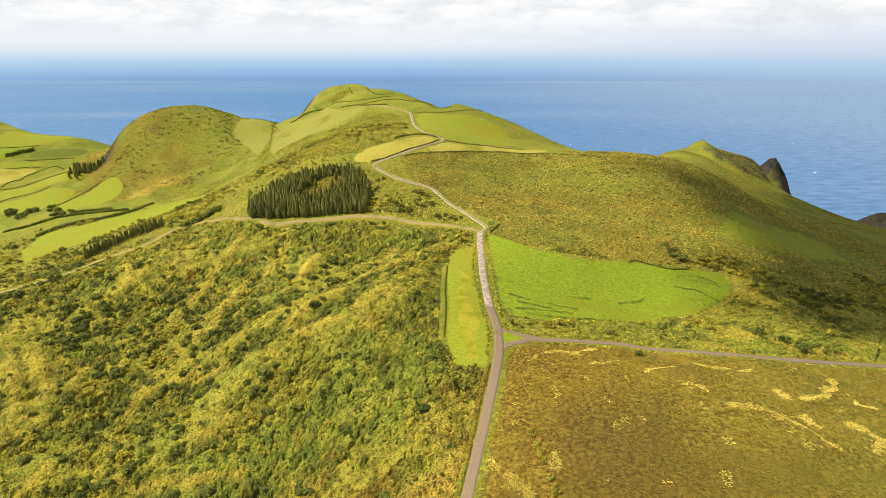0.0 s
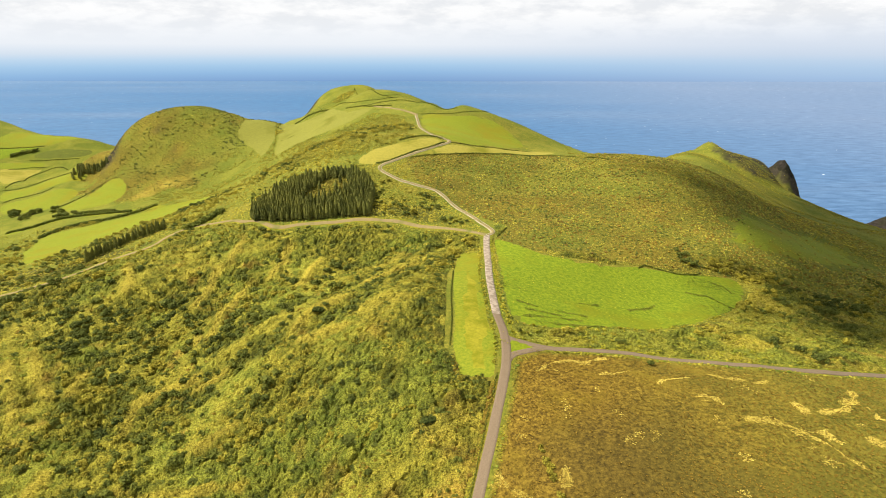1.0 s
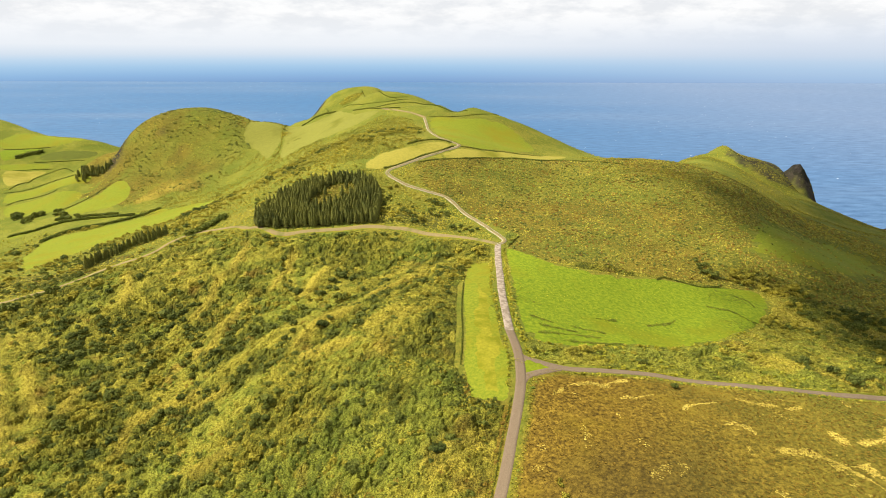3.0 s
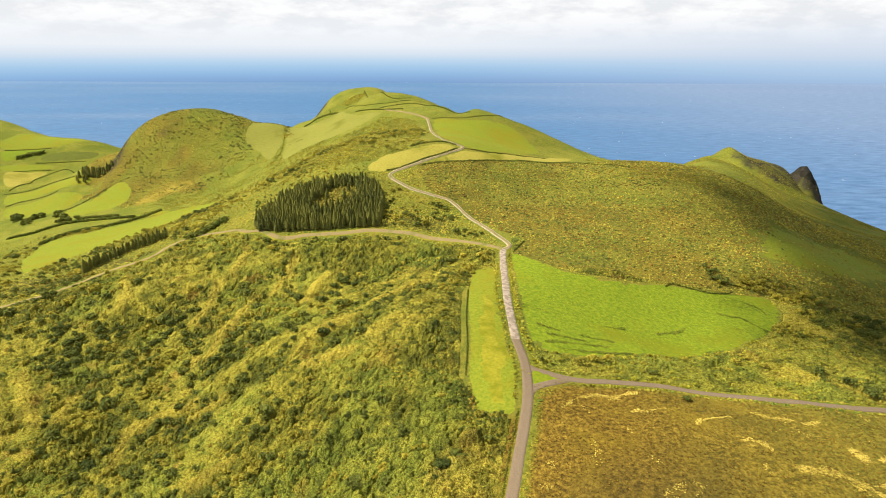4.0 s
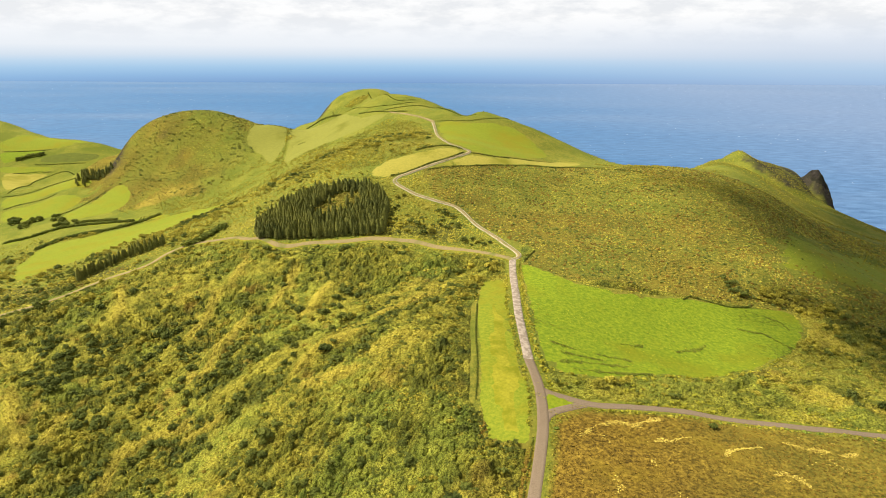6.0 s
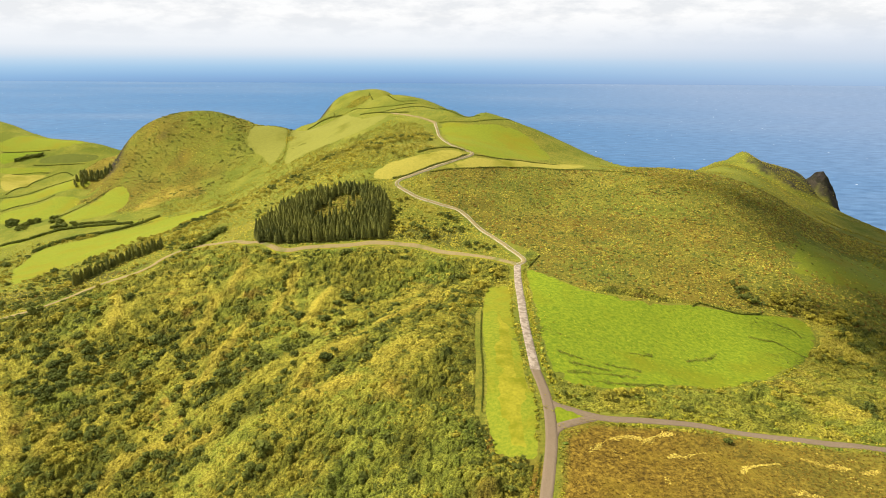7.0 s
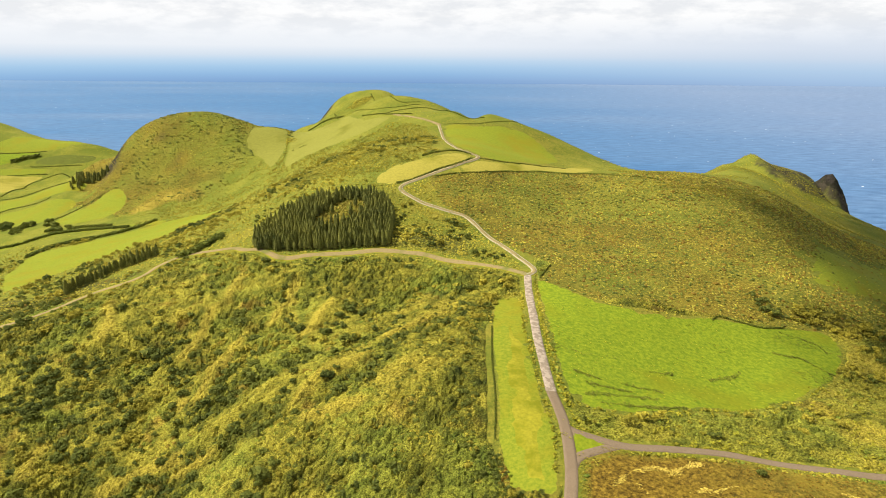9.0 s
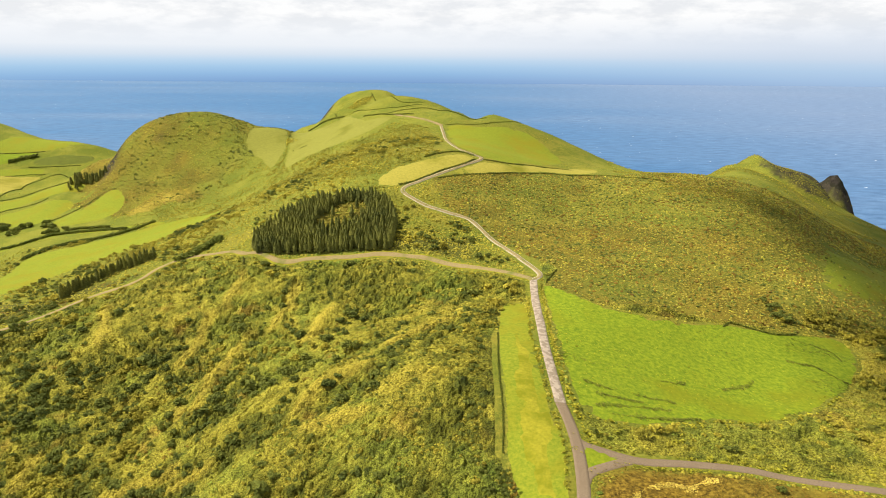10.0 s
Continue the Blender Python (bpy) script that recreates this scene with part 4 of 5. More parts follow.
def shrub_density(x, y):
    side = slope_side(x, y)
    left = (side > 8) & (y < 372) & (x > -330)
    d = np.where(left, np.clip(0.60 + 1.3 * streaks(x, y), 0.06, 0.97), 0.0)
    d = np.where(left & (side < 50) & (y < 270), d * 0.35, d)
    d = np.where(left & (side > 45) & (y < 190), d * 0.7, d)
    d = np.where(left & (y > 300), d * 0.6, d)
    upper = (y > 330) & (y < 425) & (x > -60) & (x < np.interp(y, (330, 350, 390, 412), (16, 12, -10, -42)))
    d = np.where(upper, np.clip(0.22 + 0.6 * streaks(x, y), 0, 0.55), d)
    south = (x > 24) & (y > 205) & (y < 300) & ~left
    wide = (x > 120) & (y > 205) & (y < np.interp(x, (180, 215, 300), (328, 352, 395))) & ~green_hollow(x, y)
    d = np.where(south, np.clip(0.03 + 0.5 * fbm(x, y, 14.0, 21, 3), 0, 0.4), d)
    d = np.where(wide, np.clip(np.interp(y, (225, 260), (-0.10, 0.10)) + 0.7 * fbm(x, y, 20.0, 22, 3), 0, 0.6), d)
    scrub = (x < -150) & (y > 345) & (y < 520)
    d = np.where(scrub, np.clip(0.25 + 0.6 * fbm(x, y, 14.0, 23, 3), 0, 0.6), d)
    ridge = (x < -60) & (x > -230) & (y > 400) & (y < 520) & ~scrub
    d = np.where(ridge, np.clip(0.02 + 0.5 * fbm(x, y, 18.0, 25, 3), 0, 0.35), d)
    brow = (x > -130) & (x < -25) & (y > 425) & (y < 560)
    d = np.where(brow, np.clip(0.15 + 0.5 * fbm(x, y, 14.0, 24, 3), 0, 0.45), d)
    return d * np.clip(off_spur(x, y) / 4 - 0.5, 0.05, 1) * open_ground(x, y, 5.5) * ~inside(x, y, WOOD_RING) * (near_line(x, y, STRIP_HEDGE) > 5.5)


def tuft_density(x, y):
    side = slope_side(x, y)
    d = np.where((side > 3) & (y < 430), np.where(scrub_reach(x, y) > 0.3, 0.16, 0.75), 0.0)
    d = np.where(heath_hill(x, y), np.clip(0.85 + 0.3 * fbm(x, y, 8.0, 71, 3), 0.40, 1.0) * np.where(green_hollow(x, y), 0.1, 1.0), d)
    d = np.where((side < -3) & (y < 330) & ~inside(x, y, MOOR), np.where(scrub_reach(x, y) > 0.3, 0.12, 0.65), d)
    d = np.where((x < -60) & (y > 360) & (y < 540), 0.35, d)
    return d * open_ground(x, y, 2.4) * (near_line(x, y, STRIP_HEDGE) > 4.0)


def hill_density(x, y):
    return round_hill(x, y) * np.clip(0.75 + 0.4 * fbm(x, y, 15.0, 73, 2), 0, 1) * ~inside(x, y, FIELD_G) * ~inside(x, y, FIELD_E)


def stuff(name, verts, faces, material, label, category):
    return tagged(mesh_object(name, verts, faces, material, None, False), label, category, "", "stuff")


# ---- close scrub over the whole slope ----
def domes(x, y, size, seed):
    """Round tops, one in each cell of an uneven lattice: their height and a number for each top."""
    u, v = x / size, y / size
    iu, iv = np.floor(u).astype(np.int64), np.floor(v).astype(np.int64)
    best, tone = np.zeros(np.shape(x)), np.full(np.shape(x), 0.5)

    def chance(a, b, k):
        h = (a * 374761393 + b * 668265263 + (seed + k) * 974634777) & 0x7FFFFFFF
        h = ((h ^ (h >> 13)) * 1274126177) & 0x7FFFFFFF
        return ((h ^ (h >> 16)) & 0xFFFF) / 65535.0

    for a in (-1, 0, 1):
        for b in (-1, 0, 1):
            cu, cv = iu + a, iv + b
            r = 0.55 + 0.5 * chance(cu, cv, 3)
            d = np.hypot(u - cu - chance(cu, cv, 1), v - cv - chance(cu, cv, 2)) / r
            top = np.sqrt(np.clip(1 - d * d, 0, 1)) * r * (0.6 + 0.6 * chance(cu, cv, 4))
            tone = np.where(top > best, chance(cu, cv, 5), tone)
            best = np.maximum(best, top)
    return best, tone


def scrub_reach(x, y):
    """How firmly the close scrub covers a place: below 0 there is none."""
    side = slope_side(x, y)
    reach = np.minimum.reduce([side - 3.5, near_line(x, y, MAIN_ROAD) - 3.0, near_line(x, y, TRACK) - 4.2 + 1.2 * fbm(x, y, 9.0, 93, 2), near_line(x, y, STRIP_HEDGE) - 1.6])
    edge = near_line(x, y, STRIP_RING + STRIP_RING[:1])
    reach = np.minimum(reach, np.where(inside(x, y, STRIP_RING), -edge, edge - 1.0))
    track = np.array(TRACK)
    reach = np.where(y > np.interp(x, track[:, 0], track[:, 1]), -3.0, reach)
    # the bank and the brake between the side road and the heath slope
    road = np.array(RIGHT_ROAD)
    edge = near_line(x, y, MEADOW_RING + MEADOW_RING[:1])
    south = np.minimum.reduce([-side - 4.0, near_line(x, y, RIGHT_ROAD) - 2.6, near_line(x, y, MAIN_ROAD) - 3.5, np.where(inside(x, y, MEADOW_RING), -edge, edge - 0.6)])
    out = (y < np.interp(x, road[:, 0], road[:, 1])) | heath_hill(x, y) | green_hollow(x, y) | (x < 20) | (y > 345)
    return np.maximum(reach, np.where(out, -3.0, south))


def scrub_canopy(first, last, left, right, label):
    ys = [first]
    while ys[-1] < last:
        ys.append(ys[-1] * 1.0026)
    y, u = np.meshgrid(np.array(ys), np.arange(left, right, 0.0019), indexing="ij")
    x = u * y
    r, c = x.shape
    reach = scrub_reach(x, y)
    near_spur, clumps, side = off_spur(x, y), streaks(x, y), slope_side(x, y)
    wx, wy = x + 0.5 * fbm(x, y, 2.0, 94, 2), y + 0.5 * fbm(x, y, 2.0, 95, 2)
    big, tone_big = domes(wx, wy * 1.15, 2.7, 51)
    small, tone_small = domes(wx, wy, 1.15, 57)
    dry = np.clip(1.15 - (near_spur + 1.8 * fbm(x, y, 6.0, 18, 3)) / 3.0, 0, 0.9)
    dry = np.maximum(dry, np.clip((fbm(x, y, 17.0, 96, 4) - 0.75 - 0.4 * clumps) * 1.4, 0, 0.6) * ((side > 25) | (side < -60)))
    dry = np.maximum(dry, np.clip((fbm(x, y, 15.0, 98, 4) - 0.25) * 1.5, 0, 0.8) * (side < -70))
    tall = np.where(side < 0, np.clip(0.45 + 0.5 * clumps, 0.12, 0.9), np.clip(0.75 + 0.7 * clumps, 0.25, 1.5)) * (1 - 0.75 * dry) * np.clip(reach / 9, 0.06, 1)
    rise = 0.15 + tall * (2.3 * big + 1.1 * small) + 0.5 * small * dry + 0.3 * fbm(x, y, 0.8, 97, 2)
    z = height(x, y) + np.where(reach > 0, rise * np.clip(reach / 1.2, 0, 1), 0) - 0.25 * (reach < 0.6)
    lush = np.clip((inside(x, y, LUSH) * 0.8 + 0.9 * fbm(x, y, 20.0, 19, 3) * (side > 10) + (side < 0) * (0.30 + 0.5 * fbm(x, y, 14.0, 20, 3))) * 1.2, 0, 0.9) * (1 - dry)
    foot = (side > 2) & (side < 70) & (y < 185)
    rusty = np.clip(foot * (0.75 + 1.2 * fbm(x, y, 16.0, 16, 3)) * np.clip((185 - y) / 25, 0, 1) + np.clip(fbm(x, y, 12.0, 17, 3) - 0.75, 0, 1) * 1.5, 0, 0.95) * (1 - dry)
    i = (np.arange(r - 1)[:, None] * c + np.arange(c - 1)[None, :])
    keep = (reach[:-1, :-1] > -0.5) & (reach[1:, 1:] > -0.5) & (reach[1:, :-1] > -0.5) & (reach[:-1, 1:] > -0.5)
    i = i[keep]
    faces = np.column_stack([i, i + 1, i + c + 1, i + c])
    used = np.zeros(r * c, bool)
    used[faces.ravel()] = True
    place = np.cumsum(used) - 1
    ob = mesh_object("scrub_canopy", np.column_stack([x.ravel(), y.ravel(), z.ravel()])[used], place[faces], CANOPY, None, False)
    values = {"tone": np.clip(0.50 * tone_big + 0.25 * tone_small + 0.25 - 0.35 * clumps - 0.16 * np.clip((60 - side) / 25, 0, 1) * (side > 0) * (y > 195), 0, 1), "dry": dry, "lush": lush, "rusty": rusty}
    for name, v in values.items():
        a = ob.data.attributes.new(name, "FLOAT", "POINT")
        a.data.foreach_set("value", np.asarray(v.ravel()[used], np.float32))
    return tagged(ob, label, "undergrowth", "", "stuff")


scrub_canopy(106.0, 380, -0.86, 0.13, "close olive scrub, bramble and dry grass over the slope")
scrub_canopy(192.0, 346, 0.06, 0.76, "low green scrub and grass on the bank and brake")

# shrubs: the largest and nearest stand alone, the rest of the slope is one thicket
spots = scatter(-340, 330, 112, 560, 2.35, shrub_density)
size = rng.gamma(3.0, 0.36, len(spots)) + 0.65
side = slope_side(spots[:, 0], spots[:, 1])
size *= np.where(spots[:, 1] > 325, 0.72, 1.0) * np.where((side < 85) & (spots[:, 1] < 290), 0.78, 1.0)
big = np.array(BUSHES_NEAR + BUSHES_UP, float)
big = np.column_stack([big, height(big[:, 0], big[:, 1]) + 0.2])
big_size = np.where(big[:, 0] > 0, 1.3, rng.uniform(1.9, 2.9, len(big)))
free = np.hypot(spots[:, None, 0] - big[None, :, 0], spots[:, None, 1] - big[None, :, 1]).min(1) > 2.4
spots, size, side = spots[free], size[free], side[free]
spots[:, 2] += 0.85 * (scrub_reach(spots[:, 0], spots[:, 1]) > 0.5)
alone = (spots[:, 1] < 235) & (side > 12) & (side < 115) & (size > 1.35)
alone &= np.cumsum(alone) <= 230
olive = fbm(spots[:, 0], spots[:, 1], 18.0, 83, 2) + rng.uniform(-0.6, 0.6, len(spots)) > np.where((spots[:, 1] > 320) | (side < 0), -0.2, 0.25)
for name, pick, mat, label in (
    ("shrub_thicket", ~alone & ~olive, SHRUB, "dense dark green shrubs covering the hillside"),
    ("olive_thicket", ~alone & olive, OLIVE, "olive and yellowish shrubs covering the hillside"),
):
    centres, radii = bush_lumps(spots[pick], size[pick], 8)
    stuff(name, *lumps(centres, radii, 0.85, leaf_ball(12), 0.25), mat, label, "shrubs")


def shrub_variant(k):
    c, r = bush_lumps(np.zeros((1, 3)), np.array([1.0]), 24)
    return tagged(mesh_object("shrub", *lumps(c, r * 0.82, 0.85, leaf_ball(24), 0.28), SHRUB), "rounded dark olive-green shrub on the slope", "shrub", "shrubs on the slope")


variants = [shrub_variant(k) for k in range(8)]
for i, (p, s) in enumerate(zip(np.vstack([big, spots[alone]]), np.concatenate([big_size, size[alone]]))):
    if i < len(variants):
        ob = variants[i]
    else:
        ob = copy_thing(variants[i % len(variants)], Matrix())
    ob.matrix_world = pose(*p, 0, 0, rng.uniform(0, 360)) @ Matrix.Diagonal((s, s, s * rng.uniform(0.75, 1.05), 1))

# a wind-clipped carpet of small bushes on the flank nearest the road
def carpet_density(x, y):
    side = slope_side(x, y)
    flank = (side > 5) & (side < np.interp(y, (110, 200, 300), (70, 105, 60))) & (y < 305)
    return flank * np.clip(0.62 + 0.55 * streaks(x, y) + 0.3 * fbm(x, y, 30.0, 26, 2), 0.10, 0.95) * np.where(inside(x, y, LUSH), 0.6, 1.0) * np.where((y < 165) & (side < 60), 0.4, 1.0) * np.clip(off_spur(x, y) / 4 - 0.3, 0.1, 1) * open_ground(x, y, 6.0) * (near_line(x, y, STRIP_HEDGE) > 6.0)


spots = scatter(-140, 60, 108, 305, 1.35, carpet_density)
spots[:, 2] += 1.05
pick = fbm(spots[:, 0], spots[:, 1], 20.0, 86, 3) + rng.uniform(-0.5, 0.5, len(spots)) > 0.0
for part_of, mat, label in ((pick, OLIVE, "low olive bushes clipped by the wind"), (~pick, SHRUB, "low dark green bushes clipped by the wind")):
    centres, radii = bush_lumps(spots[part_of], rng.uniform(0.45, 0.95, int(part_of.sum())), 4)
    stuff("bush_carpet", *lumps(centres, radii * 1.25, 0.8, leaf_ball(9), 0.3), mat, label, "shrubs")

# low growth between them
spots = scatter(-340, 330, 112, 520, 1.15, tuft_density)
spots[:, 2] -= 0.1
x, y = spots[:, 0], spots[:, 1]
side, on_hill = slope_side(x, y), heath_hill(x, y)
size = np.clip(rng.gamma(5.0, 0.105, len(spots)) + 0.14, 0, 1.05) * np.where(on_hill, 0.85, 1.0)
slope = (side > 3) & (y < 372)
kind = fbm(x, y, 11.0, 81, 3) + rng.uniform(-0.3, 0.3, len(spots))
speck = rng.uniform(0, 1, len(spots)) + 0.10 * fbm(x, y, 20.0, 87, 2)
foot = (side > 2) & (side < 60) & (y < 190)
rusty = foot & (fbm(x, y, 18.0, 16, 3) + rng.uniform(-0.3, 0.3, len(spots)) > -0.05)
rusty |= (side > 60) & slope & (fbm(x, y, 13.0, 17, 3) + rng.uniform(-0.2, 0.2, len(spots)) > 0.75)
crest = slope & (off_spur(x, y) + rng.normal(0, 1.0, len(spots)) + 1.6 * fbm(x, y, 7.0, 18, 2) < 3.2)
lush = slope & inside(x, y, LUSH) & (rng.uniform(0, 1, len(spots)) < 0.75)
lush |= slope & (side > 55) & (fbm(x, y, 26.0, 19, 3) + rng.uniform(-0.3, 0.3, len(spots)) > 0.55)
bank = south_bank(x, y) & (rng.uniform(0, 1, len(spots)) < 0.75)
sprays = scrub_reach(x, y) > 0.3
size = np.where(on_hill & (speck > 0.62), size * 1.25, size)
choice = np.full(len(spots), "fern_growth", dtype="<U20")
choice[kind < 0.12] = "low_scrub"
choice[(side < -3) & (kind < 0.5)] = "low_scrub"
choice[(side < -3) & (y < 262) & (rng.uniform(0, 1, len(spots)) < 0.3)] = "fresh_herbs"
choice[rusty] = "rusty_heather"
choice[lush] = "fresh_herbs"
choice[bank] = "bank_grass"
choice[crest] = "dry_grass"
choice[on_hill] = "heather_tussocks"
choice[on_hill & (speck > 0.42)] = "hill_ferns"
choice[on_hill & (speck > np.where(x > 140, 0.70, 0.60))] = "dark_tussocks"
choice[on_hill & (speck > 0.85)] = "brown_tussocks"
for name, mat, label in (
    ("bank_grass", SWARD, "bright low grass and herbs on the road bank"), ("fern_growth", FERN, "yellow-green ferns and low grass tufts"),
    ("low_scrub", OLIVE, "low dark green scrub between the ferns"), ("fresh_herbs", LUSH_LEAVES, "fresh green herbs and brambles on the slope"),
    ("dry_grass", DRY_GRASS, "dry yellow grass on the spurs of the slope"), ("rusty_heather", HEATHER, "rusty brown heather among the ferns"),
    ("heather_tussocks", TUSSOCK, "ochre heather tussocks on the slope"), ("hill_ferns", FERN, "yellow-green ferns between the heath tussocks"),
    ("dark_tussocks", SHRUB, "small dark bushes dotted over the heath slope"), ("brown_tussocks", HEATHER, "dark brown heather tussocks on the heath slope"),
):
    pick = (choice == name) & sprays
    if pick.any() and name != "dry_grass":
        stuff(name, *lumps(spots[pick] + (0, 0, 0.9), size[pick] * 0.9, 0.8, leaf_ball(9), 0.3), mat, label, "undergrowth")
    pick = (choice == name) & ~sprays
    if not pick.any():
        continue
    if name == "bank_grass":
        stuff(name, *lumps(spots[pick], size[pick] * 0.9, 0.9, tuft(), 0.3), mat, label, "undergrowth")
    else:
        stuff(name, *lumps(spots[pick], size[pick] * 0.88, 0.85, cushion(), 0.46), mat, label, "undergrowth")

spots = scatter(-415, -180, 595, 870, 1.9, hill_density)
kind = rng.uniform(0, 1, len(spots)) + 0.6 * fbm(spots[:, 0], spots[:, 1], 45.0, 84, 3) - (spots[:, 0] + 290) / 400
for pick, mat in ((kind < 0.16, SHRUB), ((kind >= 0.16) & (kind < 0.55), OLIVE), ((kind >= 0.55) & (kind < 0.84), HEATHER), (kind >= 0.84, FERN)):
    stuff("hill_tussocks", *lumps(spots[pick], rng.uniform(0.35, 0.85, int(pick.sum())), 0.7, cushion(), 0.3), mat, "mottled tussocks and low bushes on the round hill", "undergrowth")

# larger bushes on the hill, thickest on its flank towards the saddle
spots = scatter(-415, -180, 595, 870, 4.2, lambda x, y: hill_density(x, y) * np.clip(0.30 + 0.5 * fbm(x, y, 35.0, 29, 3) + (x + 300) / 320, 0, 0.85))
stuff("hill_bushes", *lumps(spots, rng.uniform(0.7, 1.5, len(spots)), 0.75, leaf_ball(14), 0.3), SHRUB, "low dark bushes on the round hill", "shrubs")

# rough growth on the coast slope
spots = scatter(60, 470, 440, 860, 2.8, lambda x, y: ((x > 90 + 0.1 * (y - 440)) & ~inside(x, y, FIELD_B)) * np.clip(0.35 + 0.7 * fbm(x, y, 40.0, 33, 3), 0, 0.9) * (height(x, y) > 25))
stuff("coast_scrub", *lumps(spots, rng.uniform(0.4, 1.0, len(spots)), 0.7, tuft(), 0.3), OLIVE, "mottled low scrub on the coast slope", "undergrowth")

# tussocks in the meadow and on the far pastures
spots = scatter(15, 150, 218, 325, 1.5, lambda x, y: inside(x, y, MEADOW_RING) * np.clip(0.25 + 0.6 * fbm(x / 2.5, y, 6.0, 75, 3), 0.03, 0.9))
stuff("meadow_tussocks", *lumps(spots, rng.uniform(0.18, 0.42, len(spots)), 0.7, tuft(), 0.3), SWARD, "tussocks of lush grass in the meadow", "grass")
spots = scatter(-600, 70, 400, 900, 2.8, lambda x, y: ((x < -60) | (y > 500)) * ~round_hill(x, y) * np.clip(0.15 + 0.8 * fbm(x / 2, y, 25.0, 76, 3), 0.02, 0.75) * (height(x, y) > 30) * (x > -0.75 * (y + 20)) * np.where(x > -60, 0.3, 1.0))
for ring in (FIELD_C, FIELD_D, FIELD_E, FIELD_F, FIELD_G, VALLEY_NEAR, VALLEY_LONG, FIELD_J, VALLEY_HAY, VALLEY_LOW, VALLEY_MID, VALLEY_TOP, FIELD_A, FIELD_B):
    spots = spots[~inside(spots[:, 0], spots[:, 1], ring)]
stuff("pasture_scrub", *lumps(spots, rng.uniform(0.3, 0.7, len(spots)), 0.7, tuft(), 0.3), SWARD, "rough grass and low scrub on the far slopes", "grass")

# shrubs and herbs on the long slope under the saddle
def saddle_density(x, y):
    slope = (x > -290) & (x < -30) & (y > 440) & (y < 710) & (x < -30 - 0.35 * (y - 440)) & ~round_hill(x, y)
    for ring in (FIELD_A, FIELD_B, FIELD_C, FIELD_D, FIELD_E, FIELD_F, FIELD_G):
        slope = slope & ~inside(x, y, ring)
    slope = slope | inside(x, y, SADDLE_SCRUB)
    return slope * np.where(inside(x, y, SADDLE_SCRUB), 0.45, 0) + slope * np.clip(0.20 + 0.8 * fbm(x * 0.9 + y * 0.45, (y * 0.9 - x * 0.45) * 2.2, 30.0, 28, 3), 0, 0.85)


spots = scatter(-290, -30, 440, 710, 1.9, saddle_density)
stuff("slope_scrub", *lumps(spots, rng.uniform(0.4, 1.0, len(spots)), 0.7, leaf_ball(12), 0.3), OLIVE, "low olive scrub on the slope under the saddle", "undergrowth")

spots = scatter(-200, -95, 660, 850, 1.6, lambda x, y: 0.7 * (inside(x, y, HEADLAND_BRUSH) | inside(x, y, SADDLE_BRUSH)))
stuff("headland_brush", *lumps(spots, rng.uniform(0.6, 1.3, len(spots)), 0.7, leaf_ball(12), 0.3), OLIVE, "olive brush on the headland pasture", "undergrowth")

# darker rushes in streaks over the damp end of the meadow
spots = scatter(15, 150, 218, 325, 0.9, lambda x, y: inside(x, y, MEADOW_RING) * np.clip((fbm(x / 3.5, y, 7.0, 78, 3) - np.interp(x, (60, 115), (0.62, 0.12))) * 1.6, 0, 0.8))
stuff("meadow_rushes", *lumps(spots, rng.uniform(0.25, 0.55, len(spots)), 0.6, tuft(7), 0.3), HEDGE, "dark green rushes in streaks on the meadow", "grass")

def furrow_density(x, y):
    d = np.minimum.reduce([near_line(x + 0.8 * fbm(x, y, 4.0, 63, 2), y + 0.5 * fbm(x, y, 3.0, 64, 2), f) for f in FURROWS])
    return np.clip(1.2 - d / (0.8 + 0.6 * fbm(x, y, 4.0, 62, 2)).clip(0.1), 0, 0.85)


spots = scatter(22, 145, 222, 306, 0.38, furrow_density)
stuff("furrow_rushes", *lumps(spots, rng.uniform(0.28, 0.5, len(spots)), 0.7, tuft(7), 0.3), HEDGE, "dark rushes along shallow furrows in the meadow", "grass")

# the moor: flat heather cushions
moor_spots = scatter(0, 190, 100, 215, 1.0, lambda x, y: 0.6 * (inside(x, y, MOOR) | (near_line(x, y, MOOR + MOOR[:1]) < 4)) * (slope_side(x, y) < 0) * in_view(x, y) * (near_line(x, y, MAIN_ROAD) > 3.5) * (near_line(x, y, RIGHT_ROAD) > 3.2))
moor_spots = moor_spots[rng.uniform(0, 1, len(moor_spots)) < np.clip(np.hypot((moor_spots[:, 0] - 40) / 17, (moor_spots[:, 1] - 148) / 17) - 0.35, 0.15, 0.95)]
stuff("moor_heather", *lumps(moor_spots, rng.uniform(0.16, 0.42, len(moor_spots)), 0.55, tuft(), 0.3), HEATHER, "flat brown heather cushions on the moor", "heather")


